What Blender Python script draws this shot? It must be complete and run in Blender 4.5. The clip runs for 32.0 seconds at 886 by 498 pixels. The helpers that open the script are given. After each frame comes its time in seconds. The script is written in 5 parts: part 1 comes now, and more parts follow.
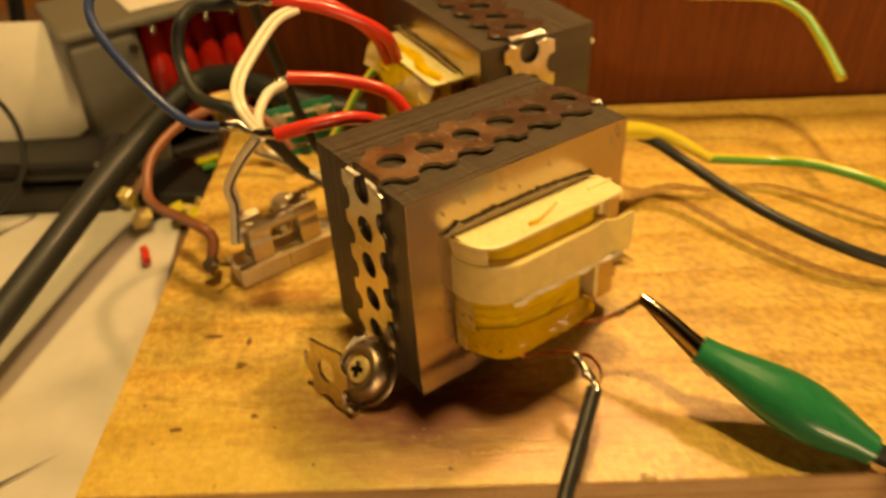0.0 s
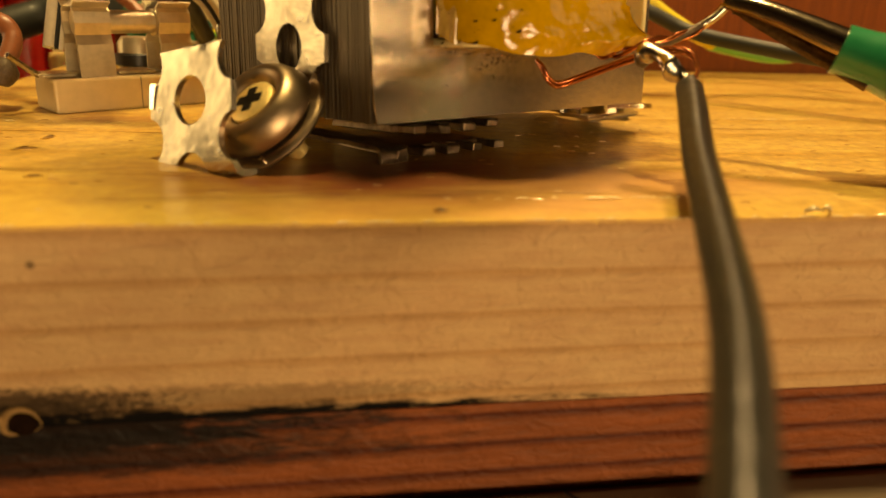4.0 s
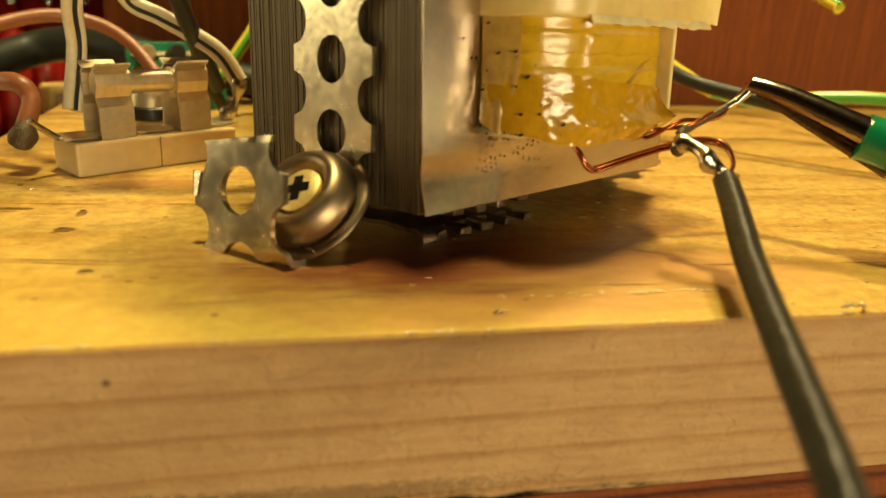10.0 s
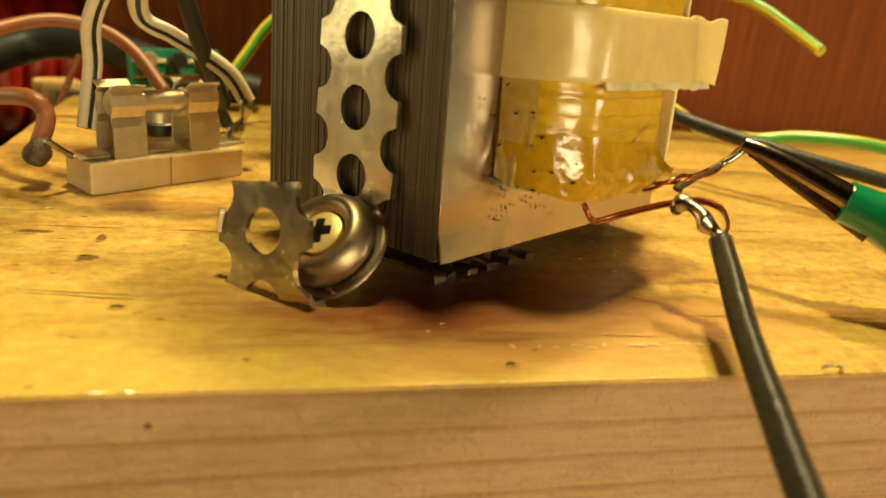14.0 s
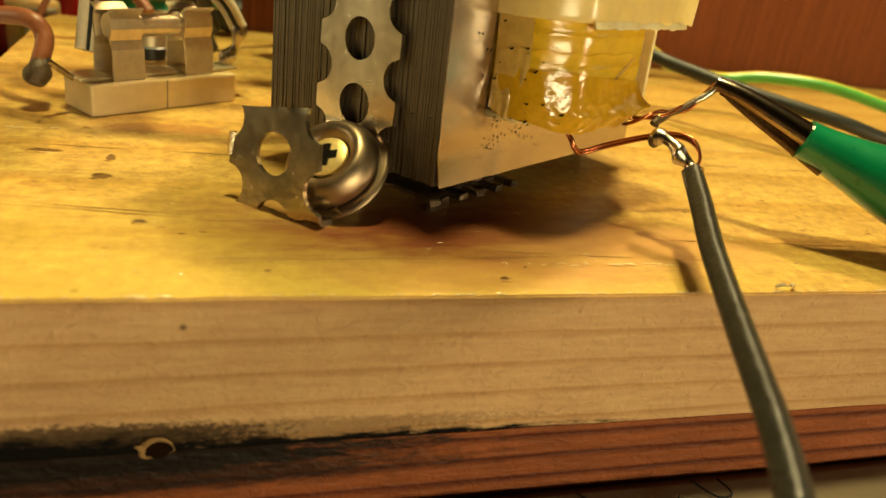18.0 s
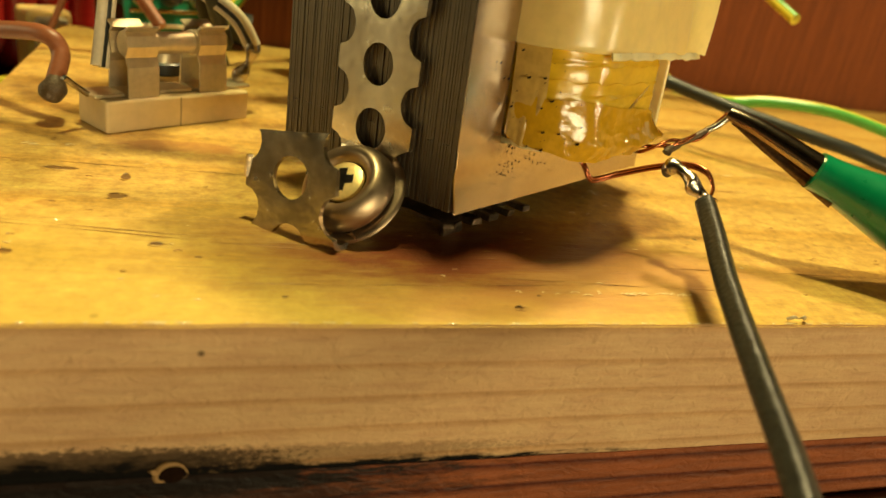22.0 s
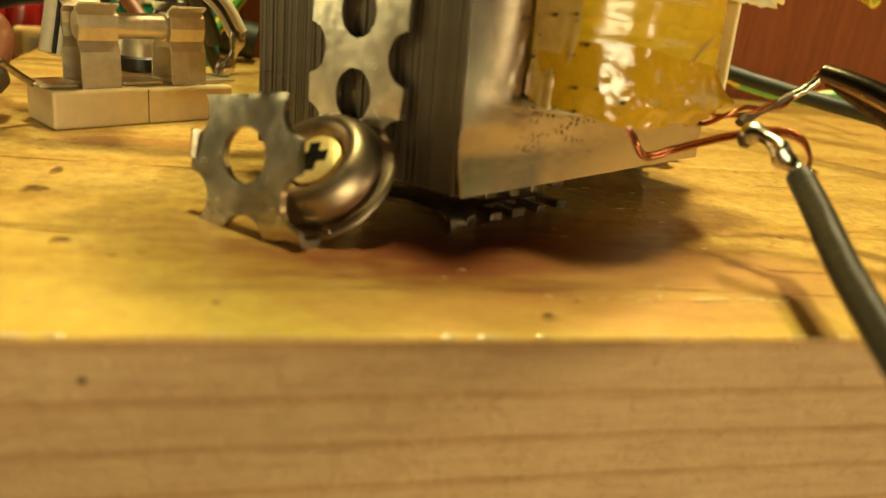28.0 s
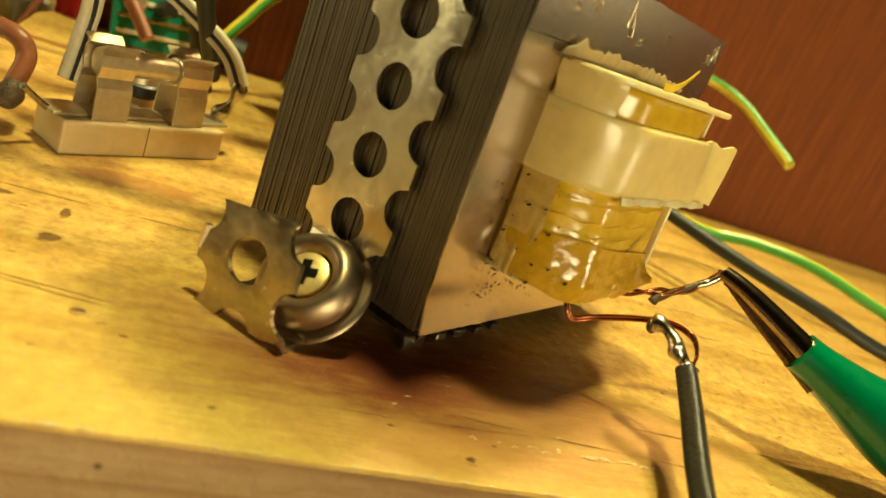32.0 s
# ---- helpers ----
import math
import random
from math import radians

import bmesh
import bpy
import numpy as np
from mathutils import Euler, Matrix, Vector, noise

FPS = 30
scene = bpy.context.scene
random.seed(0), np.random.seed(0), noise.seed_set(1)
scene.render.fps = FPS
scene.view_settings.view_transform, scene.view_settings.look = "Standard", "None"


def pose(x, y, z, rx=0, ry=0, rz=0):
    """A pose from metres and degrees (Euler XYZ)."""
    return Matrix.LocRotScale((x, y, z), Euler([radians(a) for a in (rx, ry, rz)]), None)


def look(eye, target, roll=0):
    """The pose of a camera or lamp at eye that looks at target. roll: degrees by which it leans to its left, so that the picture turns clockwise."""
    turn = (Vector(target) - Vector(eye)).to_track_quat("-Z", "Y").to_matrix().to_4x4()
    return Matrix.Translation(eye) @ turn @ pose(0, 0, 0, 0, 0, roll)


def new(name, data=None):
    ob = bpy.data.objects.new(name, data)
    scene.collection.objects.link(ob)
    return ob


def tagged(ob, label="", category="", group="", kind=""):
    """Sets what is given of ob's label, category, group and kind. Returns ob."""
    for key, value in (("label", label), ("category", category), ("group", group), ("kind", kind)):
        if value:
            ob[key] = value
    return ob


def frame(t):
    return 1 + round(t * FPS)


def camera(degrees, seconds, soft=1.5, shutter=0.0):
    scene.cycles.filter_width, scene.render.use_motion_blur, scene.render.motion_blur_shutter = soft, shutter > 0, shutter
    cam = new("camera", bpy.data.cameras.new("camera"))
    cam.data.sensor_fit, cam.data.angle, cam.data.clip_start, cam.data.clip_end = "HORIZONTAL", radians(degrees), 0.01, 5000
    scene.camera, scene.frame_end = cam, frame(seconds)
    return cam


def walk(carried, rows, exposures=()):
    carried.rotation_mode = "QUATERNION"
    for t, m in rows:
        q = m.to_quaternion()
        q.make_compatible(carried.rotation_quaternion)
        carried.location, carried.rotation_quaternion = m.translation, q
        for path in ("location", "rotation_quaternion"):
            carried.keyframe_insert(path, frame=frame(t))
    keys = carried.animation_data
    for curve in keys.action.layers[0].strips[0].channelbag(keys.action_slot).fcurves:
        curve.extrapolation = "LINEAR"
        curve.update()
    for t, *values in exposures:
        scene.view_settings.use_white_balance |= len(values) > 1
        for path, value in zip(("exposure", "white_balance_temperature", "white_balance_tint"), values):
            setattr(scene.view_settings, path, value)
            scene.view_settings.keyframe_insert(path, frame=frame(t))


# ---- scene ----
cam = camera(60.48, 32.0, shutter=0.3)
cam.data.dof.use_dof, cam.data.dof.focus_distance, cam.data.dof.aperture_fstop = True, 0.128, 21.0
PATH = [
    (0, (0.02189, -0.10280, 0.14767), (-0.0133, 1.4742, -1.0819), -2.91),
    (0.5, (0.03708, -0.15133, 0.14096), (0.0393, 1.5432, -0.9214), -3.32),
    (1, (0.03634, -0.14030, 0.11022), (0.0785, 1.6337, -0.8124), -1.98),
    (1.5, (0.01780, -0.13909, 0.08457), (0.0578, 1.6624, -0.7833), -2.05),
    (2, (0.01903, -0.13237, 0.06314), (0.1294, 1.7042, -0.7210), -1.01),
    (2.5, (0.01583, -0.11965, 0.05117), (0.1576, 1.7465, -0.6541), 0.32),
    (3, (0.01235, -0.10398, 0.03285), (0.2146, 1.7629, -0.6555), 0.73),
    (3.5, (0.01483, -0.08754, 0.02652), (0.2768, 1.7797, -0.6405), 0.61),
    (4, (0.00559, -0.07792, 0.02331), (0.3162, 1.7922, -0.6139), 2.00),
    (4.5, (0.00323, -0.07244, 0.02768), (0.3355, 1.7933, -0.6115), 2.90),
    (6.5, (-0.00008, -0.07274, 0.03145), (0.3945, 1.7827, -0.6024), 4.34),
    (7, (-0.00033, -0.07307, 0.03164), (0.3694, 1.7869, -0.6039), 3.79),
    (7.5, (-0.00037, -0.07323, 0.03310), (0.3751, 1.7877, -0.5962), 4.27),
    (8, (-0.00188, -0.07405, 0.03489), (0.3944, 1.7845, -0.5886), 4.88),
    (8.5, (-0.00252, -0.07394, 0.03404), (0.4301, 1.7694, -0.6103), 4.56),
    (9, (-0.00327, -0.07440, 0.03488), (0.4361, 1.7675, -0.6088), 4.14),
    (9.5, (-0.00421, -0.07409, 0.03478), (0.4017, 1.7750, -0.6102), 3.16),
    (10, (-0.00534, -0.07426, 0.03525), (0.3972, 1.7763, -0.6076), 2.74),
    (10.5, (-0.00528, -0.07429, 0.03450), (0.3625, 1.7833, -0.6090), 1.91),
    (11, (-0.00515, -0.07459, 0.03437), (0.3636, 1.7824, -0.6104), 1.22),
    (11.5, (-0.00625, -0.07424, 0.03403), (0.4009, 1.7753, -0.6090), 0.97),
    (12, (-0.00608, -0.07389, 0.03338), (0.3534, 1.7881, -0.6020), 0.34),
    (12.5, (-0.00467, -0.07428, 0.03368), (0.3608, 1.7815, -0.6164), 0.77),
    (13, (-0.00602, -0.07526, 0.03593), (0.4231, 1.7695, -0.6066), 2.91),
    (13.5, (-0.00777, -0.07472, 0.03677), (0.4442, 1.7583, -0.6233), 2.47),
    (14, (-0.01300, -0.07569, 0.04447), (0.4745, 1.7456, -0.6228), 6.09),
    (14.5, (-0.02742, -0.07494, 0.05027), (0.5247, 1.7296, -0.6122), 11.39),
    (15, (-0.03414, -0.07351, 0.05271), (0.5013, 1.7155, -0.6634), 12.00),
    (15.5, (-0.02659, -0.07502, 0.05117), (0.6635, 1.6642, -0.6552), 13.22),
    (17.5, (-0.02206, -0.08115, 0.04834), (0.6376, 1.6771, -0.6398), 10.39),
    (18, (-0.02101, -0.08319, 0.04583), (0.5737, 1.6428, -0.7710), 8.58),
    (18.5, (-0.02052, -0.08404, 0.04750), (0.5668, 1.6379, -0.7831), 9.46),
    (19, (-0.02283, -0.08297, 0.04746), (0.5856, 1.6385, -0.7688), 9.63),
    (19.5, (-0.02313, -0.08251, 0.04721), (0.5512, 1.6549, -0.7601), 8.66),
    (20, (-0.02188, -0.08356, 0.04659), (0.5556, 1.6517, -0.7629), 9.14),
    (20.5, (-0.02142, -0.08455, 0.04724), (0.5944, 1.6341, -0.7695), 10.46),
    (21, (-0.02242, -0.08378, 0.04625), (0.5902, 1.6277, -0.7878), 9.96),
    (21.5, (-0.02176, -0.08343, 0.04712), (0.5794, 1.6341, -0.7827), 10.04),
    (22, (-0.02374, -0.08175, 0.04812), (0.5784, 1.6514, -0.7478), 9.71),
    (22.5, (-0.02289, -0.08142, 0.04982), (0.5875, 1.6627, -0.7154), 10.93),
    (23, (-0.02157, -0.08077, 0.04638), (0.5738, 1.6838, -0.6828), 8.85),
    (23.5, (-0.01942, -0.08052, 0.04782), (0.5702, 1.6780, -0.7006), 10.16),
    (24, (-0.01924, -0.08094, 0.04764), (0.5771, 1.6817, -0.6854), 10.06),
    (24.5, (-0.01874, -0.08079, 0.04800), (0.6037, 1.6778, -0.6731), 9.99),
    (25, (-0.02188, -0.07593, 0.04388), (0.5810, 1.6908, -0.6739), 9.28),
    (25.5, (-0.02073, -0.06739, 0.03618), (0.4441, 1.7259, -0.7174), 7.12),
    (27.5, (-0.00932, -0.05981, 0.03102), (0.4551, 1.7567, -0.6650), 7.35),
    (28, (-0.00972, -0.06029, 0.03132), (0.4635, 1.7566, -0.6577), 6.83),
    (28.5, (-0.01248, -0.06271, 0.03788), (0.4564, 1.7485, -0.6690), 10.92),
    (29, (-0.02628, -0.06416, 0.04963), (0.5953, 1.7047, -0.6467), 19.19),
    (29.5, (-0.02634, -0.06492, 0.05348), (0.6717, 1.6795, -0.6320), 21.71),
    (30, (-0.02768, -0.06469, 0.05332), (0.6835, 1.6759, -0.6284), 21.20),
    (30.5, (-0.02552, -0.06323, 0.05231), (0.6414, 1.6868, -0.6494), 20.32),
    (31, (-0.02573, -0.06410, 0.05459), (0.6479, 1.6937, -0.6209), 21.09),
    (31.5, (-0.02450, -0.06708, 0.05492), (0.7273, 1.6777, -0.5701), 21.35),
    (32, (-0.02428, -0.06658, 0.05384), (0.6835, 1.6784, -0.6202), 22.25),
]
walk(cam, [(t, look(eye, target, roll)) for t, eye, target, roll in PATH],
     exposures=[(0.0, -0.36, 8550, 17), (2.5, -0.31, 8650, 17), (4.5, 0.20, 7700, 9), (6.5, 0.22, 6600, 1), (13.0, 0.25, 6300, -7), (25.5, 0.24, 6100, -11), (32.0, 0.28, 5950, -15)])

# ---- light and exposure ----
scene.view_settings.exposure = 0.0
world = bpy.data.worlds.new("room_air")
scene.world = world
world.use_nodes = True
world.node_tree.nodes["Background"].inputs[0].default_value = (1.0, 0.72, 0.42, 1)
world.node_tree.nodes["Background"].inputs[1].default_value = 0.003


def lamp(name, kind, eye, target, energy, colour, size, flat=1.0):
    data = bpy.data.lights.new(name, kind)
    data.energy, data.color = energy, colour
    if kind == "AREA":
        data.shape, data.size, data.size_y = "ELLIPSE", size, size * flat
    else:
        data.shadow_soft_size = size
    ob = new(name, data)
    ob.matrix_world = look(eye, target)
    return ob


lamp("desk_lamp_bulb", "AREA", (0.165, 0.265, 0.500), (0.03, 0.03, 0.0), 2.8, (1.0, 0.67, 0.34), 0.06)
lamp("hanging_lamp_bulb", "AREA", (0.018, 0.105, 0.620), (0.0, 0.03, 0.0), 4.3, (1.0, 0.78, 0.35), 0.06)
# Added low light for the steel's highlights; no lamp is known there.
lamp("side_highlight_light", "AREA", (0.530, -0.200, 0.000), (0.03, 0.03, 0.03), 0.40, (1.0, 0.74, 0.42), 0.07)
# Unseen glow on the right, added only for the steel to reflect.
lamp("steel_reflection_light", "AREA", (0.850, 0.080, 0.270), (0.03, 0.03, 0.03), 0.24, (1.0, 0.75, 0.45), 0.36)
# Added fill from the left that brightens strap and tab.
lamp("left_fill_light", "AREA", (-0.780, 0.300, 0.170), (0.0, 0.03, 0.01), 1.0, (1.0, 0.77, 0.40), 0.36)
# Broad front fill added for the raw edge, in place of room light.
lamp("front_fill_light", "AREA", (0.450, -1.250, 0.095), (0.02, 0.0, 0.0), 10.0, (1.0, 0.74, 0.42), 0.75, 0.30)


# ---- materials ----
def mat(name, rgb, rough=0.5, metal=0.0, scale=300.0, var=0.15, bump=0.1, stretch=(1, 1, 1), coat=0.0, fine=4.0, trans=0.0, sub=0.0, tint=None, wave=0.0):
    """A surface with grain at two scales, in object coordinates."""
    m = bpy.data.materials.new(name)
    m.use_nodes = True
    nt = m.node_tree
    b = nt.nodes["Principled BSDF"]
    tc = nt.nodes.new("ShaderNodeTexCoord")
    mp = nt.nodes.new("ShaderNodeMapping")
    mp.inputs["Scale"].default_value = stretch
    nt.links.new(tc.outputs["Object"], mp.inputs[0])
    n1 = nt.nodes.new("ShaderNodeTexNoise")
    n1.inputs["Scale"].default_value = scale
    n1.inputs["Detail"].default_value = 6
    n2 = nt.nodes.new("ShaderNodeTexNoise")
    n2.inputs["Scale"].default_value = scale * fine
    n2.inputs["Detail"].default_value = 4
    nt.links.new(mp.outputs[0], n1.inputs["Vector"])
    nt.links.new(mp.outputs[0], n2.inputs["Vector"])
    mix = nt.nodes.new("ShaderNodeMixRGB")
    mix.inputs[1].default_value = (*[c * (1 - var) for c in rgb], 1)
    hi = tint if tint else [min(1, c * (1 + var)) for c in rgb]
    mix.inputs[2].default_value = (*hi, 1)
    nt.links.new(n1.outputs[0], mix.inputs[0])
    mul = nt.nodes.new("ShaderNodeMixRGB")
    mul.blend_type = "MULTIPLY"
    mul.inputs[0].default_value = min(1, var * 2)
    nt.links.new(mix.outputs[0], mul.inputs[1])
    ramp = nt.nodes.new("ShaderNodeValToRGB")
    ramp.color_ramp.elements[0].position, ramp.color_ramp.elements[0].color = 0.3, (0.6, 0.6, 0.6, 1)
    ramp.color_ramp.elements[1].position = 0.6
    nt.links.new(n2.outputs[0], ramp.inputs[0])
    nt.links.new(ramp.outputs[0], mul.inputs[2])
    nt.links.new(mul.outputs[0], b.inputs["Base Color"])
    rr = nt.nodes.new("ShaderNodeMapRange")
    rr.inputs["To Min"].default_value, rr.inputs["To Max"].default_value = max(0.02, rough * 0.75), min(1, rough * 1.25)
    nt.links.new(n2.outputs[0], rr.inputs[0])
    nt.links.new(rr.outputs[0], b.inputs["Roughness"])
    b.inputs["Metallic"].default_value = metal
    b.inputs["Coat Weight"].default_value = coat
    b.inputs["Coat Roughness"].default_value = 0.12
    b.inputs["Transmission Weight"].default_value = trans
    if sub:
        b.inputs["Subsurface Weight"].default_value = sub
        b.inputs["Subsurface Radius"].default_value = (0.004, 0.003, 0.0015)
        b.inputs["Subsurface Scale"].default_value = 1.0
    if bump:
        bp = nt.nodes.new("ShaderNodeBump")
        bp.inputs["Strength"].default_value = bump
        bp.inputs["Distance"].default_value = 0.0004
        nt.links.new(n2.outputs[0], bp.inputs["Height"])
        nt.links.new(bp.outputs[0], b.inputs["Normal"])
        if wave:
            bw = nt.nodes.new("ShaderNodeBump")
            bw.inputs["Strength"].default_value = wave
            bw.inputs["Distance"].default_value = 0.003
            nt.links.new(n1.outputs[0], bw.inputs["Height"])
            nt.links.new(bw.outputs[0], bp.inputs["Normal"])
    return m


def wood(name, light, dark, ring, warp, rough, coat, axis="Y", bump=0.15, sub_scale=1.0, fibre=(60, 900, 900), line=(0.55, 0.86), grain=0.30, blotch=0.35, spec=0.5, grit=0.0):
    """Planed softwood: growth lines along x, warped, with fine fibres."""
    m = bpy.data.materials.new(name)
    m.use_nodes = True
    nt = m.node_tree
    b = nt.nodes["Principled BSDF"]
    tc = nt.nodes.new("ShaderNodeTexCoord")
    mp = nt.nodes.new("ShaderNodeMapping")
    mp.inputs["Scale"].default_value = (0.12, 1, 1)
    nt.links.new(tc.outputs["Object"], mp.inputs[0])
    wv = nt.nodes.new("ShaderNodeTexWave")
    wv.wave_type, wv.bands_direction, wv.wave_profile = "BANDS", axis, "SAW"
    wv.inputs["Scale"].default_value = ring
    wv.inputs["Distortion"].default_value = warp
    wv.inputs["Detail"].default_value = 3
    wv.inputs["Detail Scale"].default_value = 0.6
    nt.links.new(mp.outputs[0], wv.inputs["Vector"])
    ramp = nt.nodes.new("ShaderNodeValToRGB")
    ramp.color_ramp.elements[0].position, ramp.color_ramp.elements[0].color = 0.0, (*light, 1)
    ramp.color_ramp.elements[1].position, ramp.color_ramp.elements[1].color = 1.0, (*light, 1)
    e = ramp.color_ramp.elements.new(line[1])
    e.color = (*dark, 1)
    e = ramp.color_ramp.elements.new(line[0])
    e.color = (*light, 1)
    nt.links.new(wv.outputs["Fac"], ramp.inputs[0])
    mp2 = nt.nodes.new("ShaderNodeMapping")
    mp2.inputs["Scale"].default_value = fibre
    nt.links.new(tc.outputs["Object"], mp2.inputs[0])
    fib = nt.nodes.new("ShaderNodeTexNoise")
    fib.inputs["Scale"].default_value = sub_scale
    fib.inputs["Detail"].default_value = 5
    nt.links.new(mp2.outputs[0], fib.inputs["Vector"])
    blot = nt.nodes.new("ShaderNodeTexNoise")
    blot.inputs["Scale"].default_value = 45
    blot.inputs["Detail"].default_value = 9
    blot.inputs["Roughness"].default_value = 0.68
    nt.links.new(tc.outputs["Object"], blot.inputs["Vector"])
    c1 = nt.nodes.new("ShaderNodeMixRGB")
    c1.blend_type = "OVERLAY"
    c1.inputs[0].default_value = grain
    nt.links.new(ramp.outputs[0], c1.inputs[1])
    nt.links.new(fib.outputs[0], c1.inputs[2])
    c2 = nt.nodes.new("ShaderNodeMixRGB")
    c2.blend_type = "OVERLAY"
    c2.inputs[0].default_value = blotch
    nt.links.new(c1.outputs[0], c2.inputs[1])
    nt.links.new(blot.outputs[0], c2.inputs[2])
    if coat > 0.3:
        fleck = nt.nodes.new("ShaderNodeTexNoise")
        fleck.inputs["Scale"].default_value = 420
        fleck.inputs["Detail"].default_value = 6
        fleck.inputs["Roughness"].default_value = 0.75
        nt.links.new(tc.outputs["Object"], fleck.inputs["Vector"])
        fr = nt.nodes.new("ShaderNodeMapRange")
        fr.inputs["From Min"].default_value, fr.inputs["From Max"].default_value = 0.30, 0.70
        nt.links.new(fleck.outputs[0], fr.inputs[0])
        c0 = nt.nodes.new("ShaderNodeMixRGB")
        c0.blend_type = "OVERLAY"
        c0.inputs[0].default_value = 0.45
        nt.links.new(c2.outputs[0], c0.inputs[1])
        nt.links.new(fr.outputs[0], c0.inputs[2])
        c2 = c0
    # small dark specks and pits
    sp = nt.nodes.new("ShaderNodeTexVoronoi")
    sp.inputs["Scale"].default_value = 170
    nt.links.new(tc.outputs["Object"], sp.inputs["Vector"])
    size = nt.nodes.new("ShaderNodeSeparateColor")
    nt.links.new(sp.outputs["Color"], size.inputs[0])
    near = nt.nodes.new("ShaderNodeMath")
    near.operation = "MULTIPLY_ADD"
    near.inputs[1].default_value = -0.30
    nt.links.new(size.outputs[0], near.inputs[0])
    nt.links.new(sp.outputs["Distance"], near.inputs[2])
    th = nt.nodes.new("ShaderNodeMapRange")
    th.inputs["From Min"].default_value, th.inputs["From Max"].default_value = -0.22, -0.18
    th.inputs["To Min"].default_value, th.inputs["To Max"].default_value = 0.30, 1.0
    nt.links.new(near.outputs[0], th.inputs[0])
    c3 = nt.nodes.new("ShaderNodeMixRGB")
    c3.blend_type = "MULTIPLY"
    c3.inputs[0].default_value = 1.0
    nt.links.new(c2.outputs[0], c3.inputs[1])
    nt.links.new(th.outputs[0], c3.inputs[2])
    nt.links.new(c3.outputs[0], b.inputs["Base Color"])
    rr = nt.nodes.new("ShaderNodeMapRange")
    rr.inputs["To Min"].default_value, rr.inputs["To Max"].default_value = rough * 0.7, rough * 1.35
    nt.links.new(fib.outputs[0], rr.inputs[0])
    nt.links.new(rr.outputs[0], b.inputs["Roughness"])
    b.inputs["Coat Weight"].default_value = coat
    b.inputs["Coat Roughness"].default_value = 0.11
    if coat > 0.3:
        cw = nt.nodes.new("ShaderNodeMapRange")
        cw.inputs["From Min"].default_value, cw.inputs["From Max"].default_value = 0.35, 0.62
        cw.inputs["To Min"].default_value, cw.inputs["To Max"].default_value = coat * 0.35, coat
        nt.links.new(blot.outputs[0], cw.inputs[0])
        nt.links.new(cw.outputs[0], b.inputs["Coat Weight"])
    bp = nt.nodes.new("ShaderNodeBump")
    bp.inputs["Strength"].default_value = bump
    bp.inputs["Distance"].default_value = 0.0006
    nt.links.new(fib.outputs[0], bp.inputs["Height"])
    last = bp
    if grit:
        gr = nt.nodes.new("ShaderNodeTexNoise")
        gr.inputs["Scale"].default_value = 1500
        gr.inputs["Detail"].default_value = 3
        nt.links.new(tc.outputs["Object"], gr.inputs["Vector"])
        last = nt.nodes.new("ShaderNodeBump")
        last.inputs["Strength"].default_value = grit
        last.inputs["Distance"].default_value = 0.0003
        nt.links.new(gr.outputs[0], last.inputs["Height"])
        nt.links.new(bp.outputs[0], last.inputs["Normal"])
    if coat == 0.0:
        torn = nt.nodes.new("ShaderNodeTexNoise")
        torn.inputs["Scale"].default_value = 400
        torn.inputs["Detail"].default_value = 3
        torn.inputs["Distortion"].default_value = 0.8
        mp3 = nt.nodes.new("ShaderNodeMapping")
        mp3.inputs["Scale"].default_value = (0.75, 1, 1.5)
        nt.links.new(tc.outputs["Object"], mp3.inputs[0])
        nt.links.new(mp3.outputs[0], torn.inputs["Vector"])
        tb = nt.nodes.new("ShaderNodeBump")
        tb.inputs["Strength"].default_value = 0.85
        tb.inputs["Distance"].default_value = 0.0007
        nt.links.new(torn.outputs[0], tb.inputs["Height"])
        nt.links.new(last.outputs[0], tb.inputs["Normal"])
        last = tb
    nt.links.new(last.outputs[0], b.inputs["Normal"])
    nt.links.new(last.outputs[0], b.inputs["Coat Normal"])
    b.inputs["Specular IOR Level"].default_value = spec
    return m


